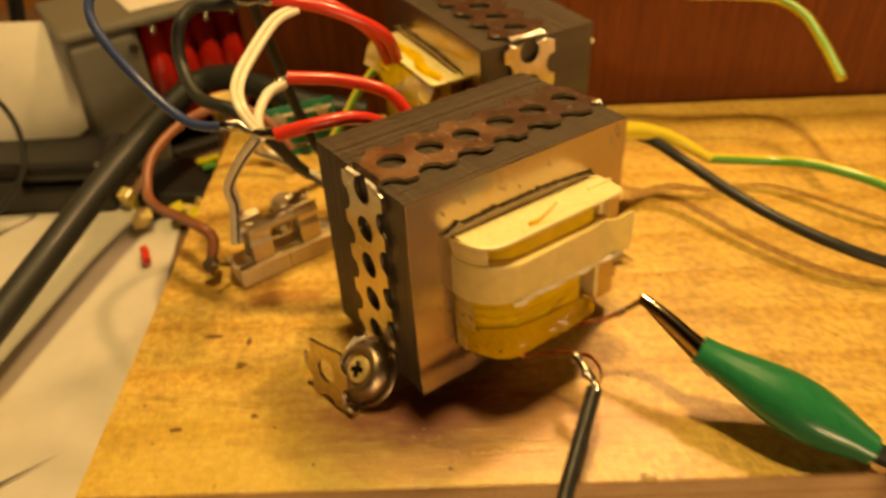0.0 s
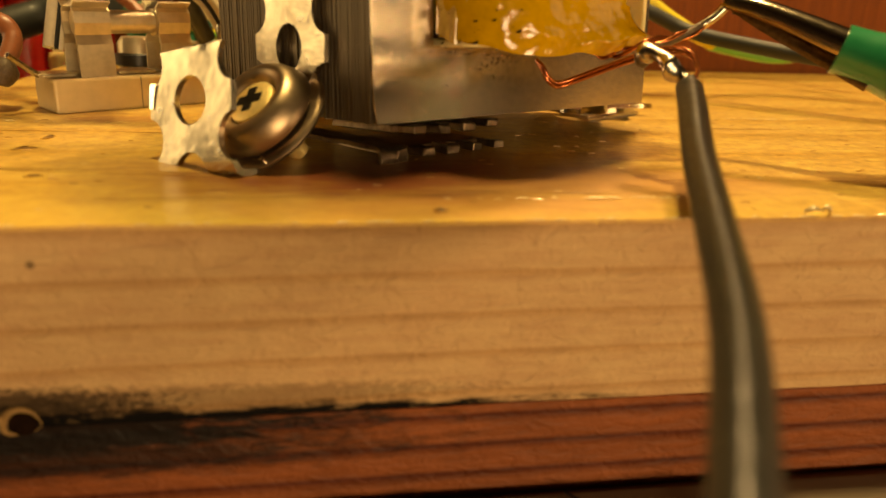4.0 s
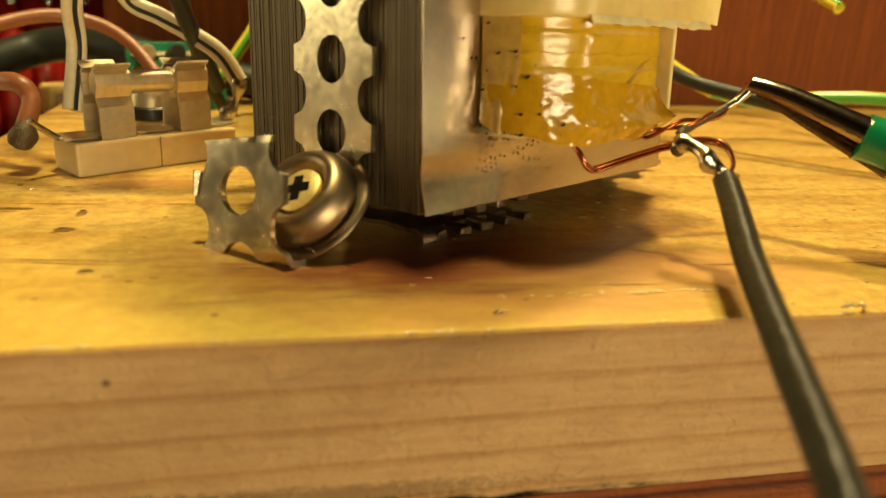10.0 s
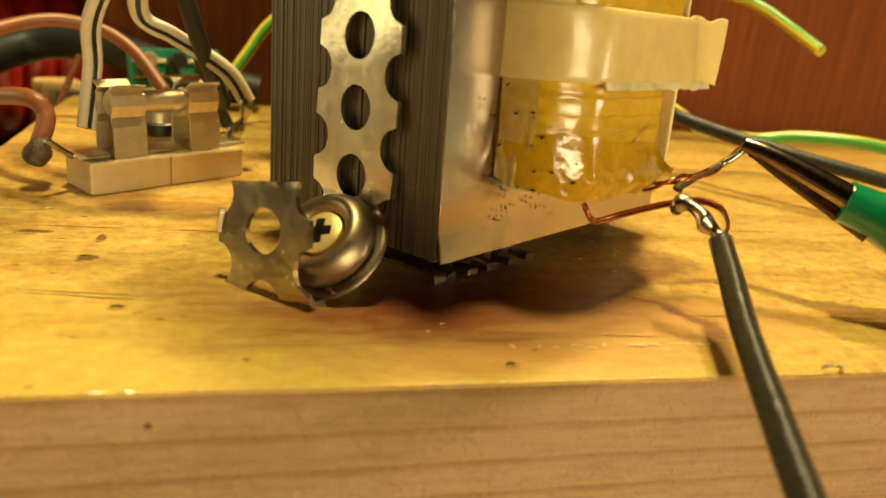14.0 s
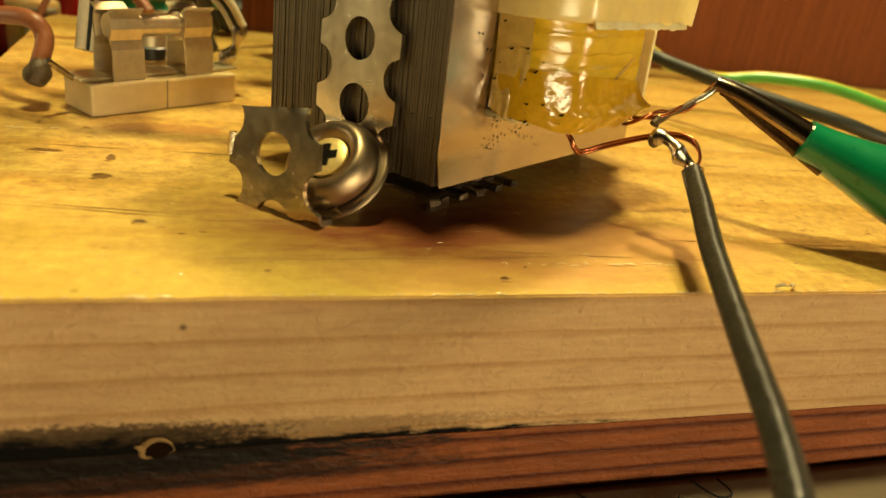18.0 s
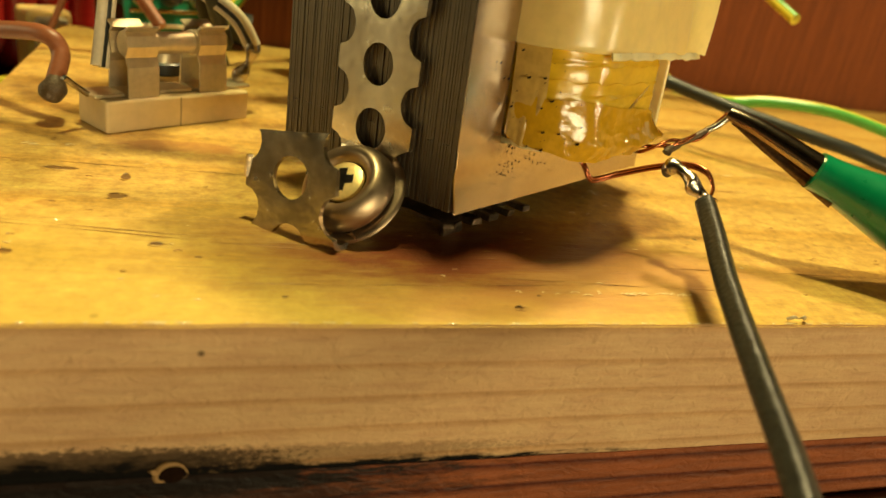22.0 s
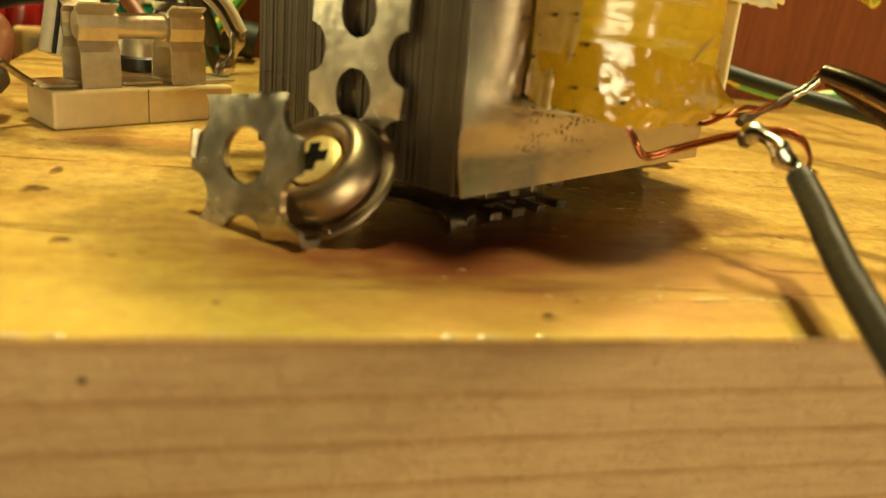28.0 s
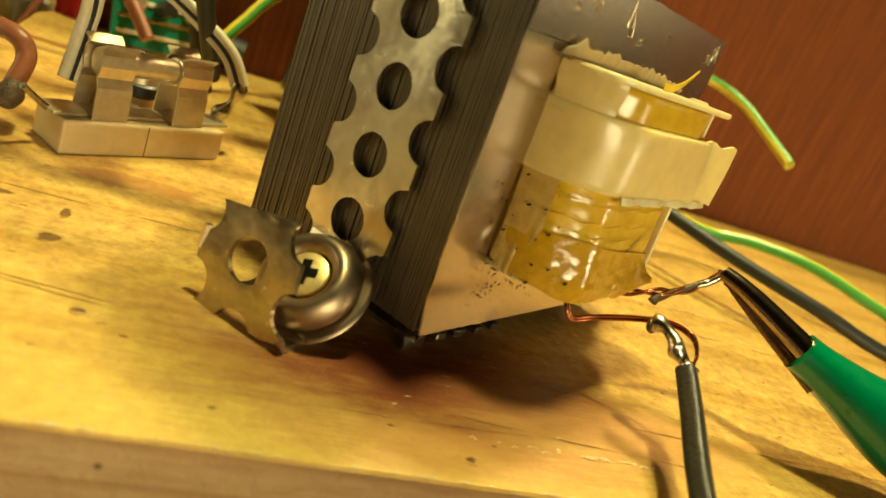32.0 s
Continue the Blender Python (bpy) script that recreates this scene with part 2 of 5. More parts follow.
def stain_or_shade(m, centre, size, colour, amount, ragged=60.0, soft=0.0, stretch=(0.35, 1, 1.4)):
    """Staining or painted shade with a ragged outline, centred on a place of the object."""
    nt = m.node_tree
    b = nt.nodes["Principled BSDF"]
    src = b.inputs["Base Color"].links[0].from_socket
    tc = nt.nodes.new("ShaderNodeTexCoord")
    nz = nt.nodes.new("ShaderNodeTexNoise")
    nz.inputs["Scale"].default_value = ragged
    nz.inputs["Detail"].default_value = 8
    nz.inputs["Roughness"].default_value = 0.7
    mpn = nt.nodes.new("ShaderNodeMapping")
    mpn.inputs["Scale"].default_value = stretch
    nt.links.new(tc.outputs["Object"], mpn.inputs[0])
    nt.links.new(mpn.outputs[0], nz.inputs["Vector"])
    mp = nt.nodes.new("ShaderNodeMapping")
    mp.vector_type = "POINT"
    mp.inputs["Location"].default_value = [-c / s for c, s in zip(centre, size)]
    mp.inputs["Scale"].default_value = [1 / s for s in size]
    nt.links.new(tc.outputs["Object"], mp.inputs[0])
    ln = nt.nodes.new("ShaderNodeVectorMath")
    ln.operation = "LENGTH"
    nt.links.new(mp.outputs[0], ln.inputs[0])
    ad = nt.nodes.new("ShaderNodeMath")
    ad.operation = "MULTIPLY_ADD"
    nt.links.new(nz.outputs[0], ad.inputs[0])
    ad.inputs[1].default_value = 1.6
    nt.links.new(ln.outputs["Value"], ad.inputs[2])
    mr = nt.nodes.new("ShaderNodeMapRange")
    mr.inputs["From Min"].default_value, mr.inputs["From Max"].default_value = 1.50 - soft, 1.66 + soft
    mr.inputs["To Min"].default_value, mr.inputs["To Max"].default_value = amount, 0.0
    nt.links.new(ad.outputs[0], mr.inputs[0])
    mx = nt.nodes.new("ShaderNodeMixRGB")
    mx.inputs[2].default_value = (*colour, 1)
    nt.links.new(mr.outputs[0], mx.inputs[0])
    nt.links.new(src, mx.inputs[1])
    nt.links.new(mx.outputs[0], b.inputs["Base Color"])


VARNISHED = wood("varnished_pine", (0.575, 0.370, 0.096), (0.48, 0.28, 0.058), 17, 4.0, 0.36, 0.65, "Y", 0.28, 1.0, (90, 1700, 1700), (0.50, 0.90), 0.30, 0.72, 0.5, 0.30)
RAW = wood("raw_pine", (0.61, 0.388, 0.205), (0.50, 0.290, 0.135), 62, 2.6, 0.8, 0.0, "Z", 0.6, 0.8, (160, 1300, 1300), (0.70, 0.93), 0.26, 0.20, 0.08, 0.50)
PLY = wood("red_plywood", (0.27, 0.080, 0.030), (0.085, 0.018, 0.009), 80, 0.7, 0.55, 0.0, "Z", 0.4, 1.0, (90, 900, 900), (0.55, 0.86), 0.4, 0.45, 0.2, 0.3)
CABINET = mat("cabinet_veneer", (0.19, 0.050, 0.012), 0.70, 0, 45, 0.50, 0.10, (14, 1, 0.30), 0.0, 7)
FAR_WOOD = mat("far_orange_wood", (0.42, 0.17, 0.05), 0.5, 0, 20, 0.25, 0.05, (5, 1, 0.4))
TABLE = mat("table_laminate", (0.16, 0.09, 0.05), 0.5, 0, 60, 0.2, 0.05)
# Paper coloured dark: the shade in front of the board is in the colour.
SHADED_PAPER = mat("paper_darkened_for_shade", (0.17, 0.125, 0.085), 0.85, 0, 40, 0.10, 0.08)
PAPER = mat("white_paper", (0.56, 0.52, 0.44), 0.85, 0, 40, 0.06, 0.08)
# Brownish older paper, darkened further for the same shade.
SHADED_OLDPAPER = mat("old_brown_paper_shaded", (0.11, 0.075, 0.048), 0.85, 0, 30, 0.1, 0.08)
INK = mat("black_ink", (0.02, 0.02, 0.025), 0.5)
PLASTER = mat("warm_plaster", (0.17, 0.13, 0.09), 0.9, 0, 8, 0.08, 0.1)
STEEL = mat("core_front_steel", (0.56, 0.455, 0.345), 0.22, 0.97, 50, 0.16, 0.05, (1, 1, 1), 0.0, 24)
LAM = mat("lamination_edge", (0.145, 0.112, 0.076), 0.45, 0.6, 220, 0.25, 0.12, (1, 1, 0.2))
ZINC = mat("zinc_strap", (0.66, 0.575, 0.44), 0.25, 1.0, 140, 0.22, 0.14)
CHROME = mat("washer_steel", (0.36, 0.265, 0.175), 0.40, 1.0, 90, 0.18, 0.06)
# Dark brown steel for the jaw; on the foot strips it paints shade.
DARKENED_STEEL = mat("darkened_brown_steel", (0.20, 0.14, 0.09), 0.34, 0.9, 300, 0.45, 0.25)
JAW = mat("nickel_jaw", (0.46, 0.38, 0.29), 0.15, 1.0, 300, 0.15, 0.05)
BRASS = mat("yellow_zinc_screw", (0.88, 0.66, 0.28), 0.42, 0.65, 400, 0.15, 0.15)
DARKMETAL = mat("screw_slot", (0.012, 0.010, 0.008), 0.5, 0.0)
TAPE = mat("yellow_polyester_tape", (0.70, 0.435, 0.020), 0.22, 0, 60, 0.22, 0.10, (1, 1, 2), 0.15, 5, 0, 0.25)
CREAM = mat("translucent_cream_sheet", (0.82, 0.62, 0.24), 0.32, 0, 60, 0.12, 0.05, (1, 1, 1), 0.2, 6, 0, 0.35)
THIN_CREAM = mat("thin_cream_sheet", (0.78, 0.58, 0.23), 0.34, 0, 60, 0.15, 0.05, (1, 1, 1), 0.15, 6)
FLANGE = mat("milky_nylon", (0.80, 0.67, 0.34), 0.30, 0, 150, 0.12, 0.10, (1, 1, 1), 0.2, 5, 0.0, 0.2)
AMBER = mat("amber_stained_sheet", (0.60, 0.38, 0.09), 0.24, 0, 110, 0.25, 0.06, (1, 1, 1), 0.5, 6, 0, 0.1)
FILM = mat("loose_tape_film", (0.62, 0.345, 0.012), 0.12, 0, 200, 0.18, 0.15, (1, 1, 1), 0.25, 5, 0, 0.0)
FILM.node_tree.nodes["Principled BSDF"].inputs["Alpha"].default_value = 0.86
LACQUER = mat("clear_lacquer_drop", (0.92, 0.86, 0.70), 0.05, 0, 100, 0.02, 0.0, (1, 1, 1), 0, 4, 0.95)
DIRT = mat("black_grit", (0.02, 0.014, 0.008), 0.7)
CARD = mat("brown_card", (0.34, 0.25, 0.13), 0.7, 0, 200, 0.2, 0.2)
COPPER = mat("enamelled_copper", (0.42, 0.12, 0.035), 0.22, 0.85, 300, 0.15, 0.03, (1, 1, 1), 0.5)
BURNT = mat("burnt_solder", (0.10, 0.065, 0.035), 0.45, 0.3, 600, 0.4, 0.6)
SOLDER = mat("solder", (0.56, 0.50, 0.42), 0.20, 1.0, 600, 0.45, 0.25)
GREY_PVC = mat("grey_green_insulation", (0.014, 0.014, 0.010), 0.40, 0, 300, 0.40, 0.45, (1, 1, 1), 0.05)
BLACK_PVC = mat("black_insulation", (0.013, 0.014, 0.011), 0.58, 0, 300, 0.2, 0.08, (1, 1, 1), 0.05)
RED_PVC = mat("red_insulation", (0.62, 0.035, 0.025), 0.30, 0, 300, 0.15, 0.04, (1, 1, 1), 0.2)
BLUE_PVC = mat("blue_insulation", (0.03, 0.05, 0.14), 0.35, 0, 300, 0.15, 0.04)
WHITE_PVC = mat("white_insulation", (0.70, 0.62, 0.46), 0.35, 0, 300, 0.1, 0.04)
ORANGE_PVC = mat("brown_orange_insulation", (0.24, 0.080, 0.034), 0.42, 0, 300, 0.15, 0.04)
YELLOW_PVC = mat("yellow_insulation", (0.68, 0.56, 0.06), 0.32, 0, 300, 0.1, 0.04)
GREEN_PVC = mat("green_insulation", (0.10, 0.33, 0.06), 0.32, 0, 300, 0.1, 0.04)
GREEN_BOOT = mat("green_vinyl_boot", (0.008, 0.17, 0.065), 0.30, 0, 120, 0.12, 0.05, (1, 1, 1), 0.35)
CERAMIC = mat("cream_ceramic", (0.68, 0.52, 0.27), 0.38, 0, 100, 0.10, 0.08, (1, 1, 1), 0.1)
CLIPMETAL = mat("tinned_clip", (0.66, 0.56, 0.38), 0.42, 0.85, 200, 0.15, 0.08)
GREY_BOX = mat("grey_enamel", (0.125, 0.118, 0.092), 0.45, 0, 60, 0.08, 0.05)
BLACK_PLASTIC = mat("black_plastic", (0.018, 0.017, 0.016), 0.4, 0, 100, 0.2, 0.06)
RED_COIL = mat("red_lacquer_coil", (0.36, 0.014, 0.012), 0.22, 0, 200, 0.25, 0.2, (1, 1, 6), 0.5)
YELLOW_PLASTIC = mat("yellow_plastic", (0.68, 0.58, 0.03), 0.35, 0, 60, 0.08, 0.04, (1, 1, 1), 0.2)
TEAL = mat("green_circuit_board", (0.02, 0.20, 0.12), 0.4, 0, 200, 0.2, 0.05)
CABINET.node_tree.nodes["Principled BSDF"].inputs["Specular IOR Level"].default_value = 0.15
for m in (DARKMETAL, DIRT, INK):
    m.node_tree.nodes["Principled BSDF"].inputs["Specular IOR Level"].default_value = 0.05

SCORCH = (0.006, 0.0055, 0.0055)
stain_or_shade(RAW, (-0.016, 0.0, -0.0200), (0.046, 9, 0.0020), (0.110, 0.060, 0.026), 0.50, 1300, 0.10, (0.7, 1, 1.2))
stain_or_shade(RAW, (-0.040, 0.0, -0.0200), (0.034, 9, 0.0030), (0.020, 0.014, 0.010), 0.80, 1500, 0.03, (0.6, 1, 1.1))
stain_or_shade(RAW, (-0.048, 0.0, -0.0226), (0.042, 9, 0.0040), SCORCH, 1.0, 800, 0.12, (0.45, 1, 1.1))
stain_or_shade(RAW, (-0.006, 0.0, -0.0229), (0.056, 9, 0.0021), SCORCH, 1.0, 500, 0.12)
stain_or_shade(PLY, (-0.034, 0.0, -0.0238), (0.056, 9, 0.0036), SCORCH, 0.97, 500, 0.14)
stain_or_shade(PLY, (-0.030, 0.0, -0.0272), (0.052, 9, 0.0030), (0.012, 0.009, 0.008), 0.85, 700, 0.22)
# Golden patch at the front left: lamp light put into the varnish colour.
stain_or_shade(VARNISHED, (-0.010, 0.004, 0.0), (0.085, 0.030, 9), (0.58, 0.41, 0.070), 0.55, 60, 0.3)
# Red-brown staining that also puts the transformer's shade into the varnish colour.
stain_or_shade(VARNISHED, (0.018, 0.0210, 0.0), (0.046, 0.0170, 9), (0.155, 0.026, 0.011), 0.94, 160, 0.35)
# Two peach patches on the varnish before the core.
stain_or_shade(VARNISHED, (0.050, 0.016, 0.0), (0.030, 0.010, 9), (0.60, 0.33, 0.12), 0.50, 120, 0.3)
stain_or_shade(VARNISHED, (0.022, 0.0050, 0.0), (0.030, 0.0060, 9), (0.58, 0.28, 0.10), 0.50, 220, 0.25)
stain_or_shade(VARNISHED, (-0.028, 0.066, 0.0), (0.014, 0.0045, 9), (0.34, 0.10, 0.03), 0.5, 160)
for kx, ky, kl, kw in ((-0.047, 0.0505, 0.0045, 0.0011), (-0.037, 0.039, 0.0022, 0.0016), (-0.030, 0.0215, 0.0016, 0.0007), (-0.049, 0.018, 0.0024, 0.0010), (0.132, 0.030, 0.0024, 0.0016),
                       (0.149, 0.021, 0.0026, 0.0018), (0.132, 0.090, 0.0018, 0.0012), (-0.0365, 0.048, 0.0012, 0.0020), (0.0187, 0.0041, 0.0010, 0.0006), (0.0232, 0.0078, 0.0006, 0.0004), (-0.0134, 0.0065, 0.0007, 0.0005), (-0.0243, 0.0178, 0.0009, 0.0004)):
    stain_or_shade(VARNISHED, (kx, ky, 0.0), (kl * 0.8, kw * 0.9, 9), (0.12, 0.05, 0.012), 0.85, 1100)



# ---- mesh helpers ----
def put_mesh(name, bm, material, parent=None, label="", smooth=False):
    me = bpy.data.meshes.new(name)
    bm.to_mesh(me)
    bm.free()
    for m in material if isinstance(material, (list, tuple)) else [material]:
        me.materials.append(m)
    if smooth:
        me.polygons.foreach_set("use_smooth", [True] * len(me.polygons))
        me.set_sharp_from_angle(angle=radians(48))
    ob = new(name, me)
    if parent:
        ob.parent = parent
    if label:
        ob["label"] = label
    return ob


def part(name, bm, material, parent, label="", smooth=False):
    return put_mesh(name, bm, material, parent, label, smooth)


def thing(name, m, label, category, group="", kind=""):
    e = new(name)
    e.empty_display_size = 0.01
    e.matrix_world = m
    return tagged(e, label, category, group, kind)


def box(lo, hi, bevel=0.0, seg=2, bm=None):
    bm = bm or bmesh.new()
    r = bmesh.ops.create_cube(bm, size=1)
    c = [(a + b) / 2 for a, b in zip(lo, hi)]
    d = [abs(b - a) for a, b in zip(lo, hi)]
    for v in r["verts"]:
        v.co = Vector([c[i] + v.co[i] * d[i] for i in range(3)])
    if bevel:
        edges = list({e for v in r["verts"] for e in v.link_edges})
        bmesh.ops.bevel(bm, geom=edges, offset=bevel, segments=seg, affect="EDGES", profile=0.5)
    return bm


def smooth_path(pts, steps=10):
    """A rounded line through the points."""
    P = [Vector(p) for p in pts]
    if len(P) < 3:
        return P
    P = [2 * P[0] - P[1]] + P + [2 * P[-1] - P[-2]]
    out = []
    for i in range(1, len(P) - 2):
        a, b, c, d = P[i - 1], P[i], P[i + 1], P[i + 2]
        for k in range(steps):
            t = k / steps
            out.append(0.5 * ((2 * b) + (c - a) * t + (2 * a - 5 * b + 4 * c - d) * t * t + (3 * b - a - 3 * c + d) * t ** 3))
    out.append(P[-2])
    return out


def tube(pts, r, sides=12, steps=10, bm=None, offset=None, flat=1.0, twist=0.0, wobble=0.0, straight=False, lobes=0.0):
    """A round wire along a line; r a number or a function of 0..1; offset moves it aside, for wires that lie side by side or twist."""
    bm = bm or bmesh.new()
    L = [Vector(p) for p in pts] if straight else smooth_path(pts, steps)
    n = len(L)
    up = Vector((0.13, 0.21, 1)).normalized()
    rings = []
    side = None
    for i, p in enumerate(L):
        t = (L[min(i + 1, n - 1)] - L[max(i - 1, 0)]).normalized()
        if side is None:
            side = t.cross(up)
            if side.length < 1e-3:
                side = t.cross(Vector((1, 0, 0)))
            side.normalize()
        else:
            side = (side - t * side.dot(t)).normalized()
        nor = side.cross(t)
        u = i / (n - 1)
        rad = r(u) if callable(r) else r
        q = p.copy()
        if offset:
            a = offset[1] + twist * u
            q += offset[0] * (math.cos(a) * side + math.sin(a) * nor)
        if wobble:
            q += wobble * Vector((noise.noise(p * 300), noise.noise(p * 300 + Vector((7, 0, 0))), noise.noise(p * 300 + Vector((0, 7, 0)))))
        around = [2 * math.pi * k / sides for k in range(sides)]
        rings.append([bm.verts.new(q + rad * (1 + lobes * math.cos(4 * a + twist * u)) * (math.cos(a) * side + flat * math.sin(a) * nor)) for a in around])
    for a, b in zip(rings, rings[1:]):
        for k in range(sides):
            bm.faces.new((a[k], b[k], b[(k + 1) % sides], a[(k + 1) % sides]))
    bm.faces.new(rings[0])
    bm.faces.new(rings[-1][::-1])
    bmesh.ops.recalc_face_normals(bm, faces=bm.faces)
    return bm


def lathe(profile, sides=32, m=None, bm=None):
    """Turns a profile of (radius, height) round z."""
    bm = bm or bmesh.new()
    rings = []
    for r, z in profile:
        if r < 1e-7:
            rings.append([bm.verts.new((0, 0, z))])
        else:
            rings.append([bm.verts.new((r * math.cos(2 * math.pi * k / sides), r * math.sin(2 * math.pi * k / sides), z)) for k in range(sides)])
    for a, b in zip(rings, rings[1:]):
        for k in range(sides):
            j = (k + 1) % sides
            if len(a) == 1 and len(b) > 1:
                bm.faces.new((a[0], b[k], b[j]))
            elif len(b) == 1 and len(a) > 1:
                bm.faces.new((a[k], b[0], a[j]))
            elif len(a) > 1:
                bm.faces.new((a[k], b[k], b[j], a[j]))
    bmesh.ops.recalc_face_normals(bm, faces=bm.faces)
    if m is not None:
        bmesh.ops.transform(bm, matrix=m, verts=bm.verts)
    return bm


def rounded(x0, x1, y0, y1, r, n=8):
    """The outline of a rectangle with round corners."""
    out = []
    R = r if isinstance(r, tuple) else (r, r, r, r)
    for cx, cy, a0, r in ((x1 - R[0], y0 + R[0], -90, R[0]), (x1 - R[1], y1 - R[1], 0, R[1]), (x0 + R[2], y1 - R[2], 90, R[2]), (x0 + R[3], y0 + R[3], 180, R[3])):
        for k in range(n + 1):
            a = radians(a0 + 90 * k / n)
            out.append((cx + r * math.cos(a), cy + r * math.sin(a)))
    return out


def prism(outline, z0, z1, bevel=0.0, bm=None, rows=1, bulge=None):
    bm = bm or bmesh.new()
    rings = []
    for i in range(rows + 1):
        u = i / rows
        k = bulge(u) if bulge else 0.0
        cx = sum(p[0] for p in outline) / len(outline)
        cy = sum(p[1] for p in outline) / len(outline)
        ring = []
        for x, y in outline:
            d = Vector((x - cx, y - cy))
            d = d / d.length * k if d.length > 1e-9 else Vector((0, 0))
            ring.append(bm.verts.new((x + d.x, y + d.y, z0 + (z1 - z0) * u)))
        rings.append(ring)
    for a, b in zip(rings, rings[1:]):
        for k in range(len(outline)):
            j = (k + 1) % len(outline)
            bm.faces.new((a[k], a[j], b[j], b[k]))
    caps = [bm.faces.new(rings[0][::-1]), bm.faces.new(rings[-1])]
    bmesh.ops.recalc_face_normals(bm, faces=bm.faces)
    if bevel:
        edges = list({e for f in caps for e in f.edges})
        bmesh.ops.bevel(bm, geom=edges, offset=bevel, segments=2, affect="EDGES", profile=0.5)
    return bm


# ---- perforated strap ----
PITCH, HOLE, HALF, ROWGAP, GAUGE = 0.0102, 0.0033, 0.0086, 0.0090, 0.0009


def strap_edge(s, half):
    d = abs(s) - PITCH / 2
    return min(half, ROWGAP - math.sqrt(HOLE ** 2 - d * d)) if abs(d) < HOLE else half


def strap(path, s0, s1, phase, y, lift=0.0, fillet=0.0022, bm=None, jig=0.0, half=HALF):
    """A perforated steel strip, cut from staggered-hole sheet, bent along a path of (x, z); y is its middle."""
    pts = [Vector((p[0], p[1])) for p in path]
    line = [pts[0]]
    for a, b, c in zip(pts, pts[1:], pts[2:]):
        f = min(fillet, (b - a).length * 0.45, (c - b).length * 0.45)
        p, q = b + (a - b).normalized() * f, b + (c - b).normalized() * f
        for k in range(7):
            t = k / 6
            line.append((1 - t) ** 2 * p + 2 * t * (1 - t) * b + t * t * q)
    line.append(pts[-1])
    acc = [0.0]
    for a, b in zip(line, line[1:]):
        acc.append(acc[-1] + (b - a).length)

    def at(s):
        for i in range(len(acc) - 1):
            if s <= acc[i + 1] or i == len(acc) - 2:
                d = (line[i + 1] - line[i]).normalized()
                return line[i] + d * (s - acc[i]), Vector((-d.y, d.x))

    flat = bmesh.new()
    N = 48
    k0, k1 = math.floor((s0 - phase) / PITCH) - 1, math.ceil((s1 - phase) / PITCH) + 1
    for k in range(k0, k1 + 1):
        c = phase + k * PITCH
        rings = []
        lip = PITCH / 2 - math.sqrt(max(0.0, HOLE ** 2 - (ROWGAP - half) ** 2))
        keys = [math.atan2(half * 0.9999, lip * 0.999), math.atan2(ROWGAP - HOLE, PITCH / 2)]
        keys = sorted(q for k in keys for q in (k, math.pi - k, math.pi + k, 2 * math.pi - k))
        turn = sorted(keys + [q for q in (2 * math.pi * (j + 0.5) / N for j in range(N)) if min(abs(q - k) for k in keys) > 0.05])
        for a in turn:
            dx, dy = math.cos(a), math.sin(a)
            R = PITCH / 2 / abs(dx) if abs(dx) > 1e-6 else 1
            lo, hi = HOLE, min(R, 0.02)
            for _ in range(24):
                mid = (lo + hi) / 2
                if abs(mid * dy) < strap_edge(max(-PITCH / 2, min(PITCH / 2, mid * dx)), half):
                    lo = mid
                else:
                    hi = mid
            R = max(lo, HOLE + 0.0002)
            rings.append([flat.verts.new((c + (HOLE + (R - HOLE) * u) * dx, (HOLE + (R - HOLE) * u) * dy, 0)) for u in (0, 0.33, 0.66, 1)])
        for j in range(len(rings)):
            a, b = rings[j], rings[(j + 1) % len(rings)]
            for i in range(3):
                flat.faces.new((a[i], a[i + 1], b[i + 1], b[i]))
    bmesh.ops.remove_doubles(flat, verts=flat.verts, dist=0.00005)
    for s, keep in ((s0, -1), (s1, 1)):
        bmesh.ops.bisect_plane(flat, geom=flat.verts[:] + flat.edges[:] + flat.faces[:], plane_co=(s, 0, 0), plane_no=(keep, 0, 0), clear_outer=True)
    for q in range(int((s1 - s0) / 0.0012)):
        bmesh.ops.bisect_plane(flat, geom=flat.verts[:] + flat.edges[:] + flat.faces[:], plane_co=(s0 + (q + 1) * 0.0012, 0, 0), plane_no=(1, 0, 0))
    for v in flat.verts:
        p, n = at(v.co.x)
        rough = jig * noise.noise(Vector((v.co.x * 120, v.co.y * 120, phase * 999)))
        p = p + n * (lift + rough)
        v.co = Vector((p.x, y + v.co.y, p.y))
    bmesh.ops.recalc_face_normals(flat, faces=flat.faces)
    bmesh.ops.solidify(flat, geom=flat.faces[:], thickness=GAUGE)
    bmesh.ops.recalc_face_normals(flat, faces=flat.faces)
    if bm:
        me = bpy.data.meshes.new("tmp")
        flat.to_mesh(me)
        flat.free()
        bm.from_mesh(me)
        bpy.data.meshes.remove(me)
        return bm
    return flat


# ---- the setting ----
BT, BB, TT = 0.0, -0.0225, -0.0355


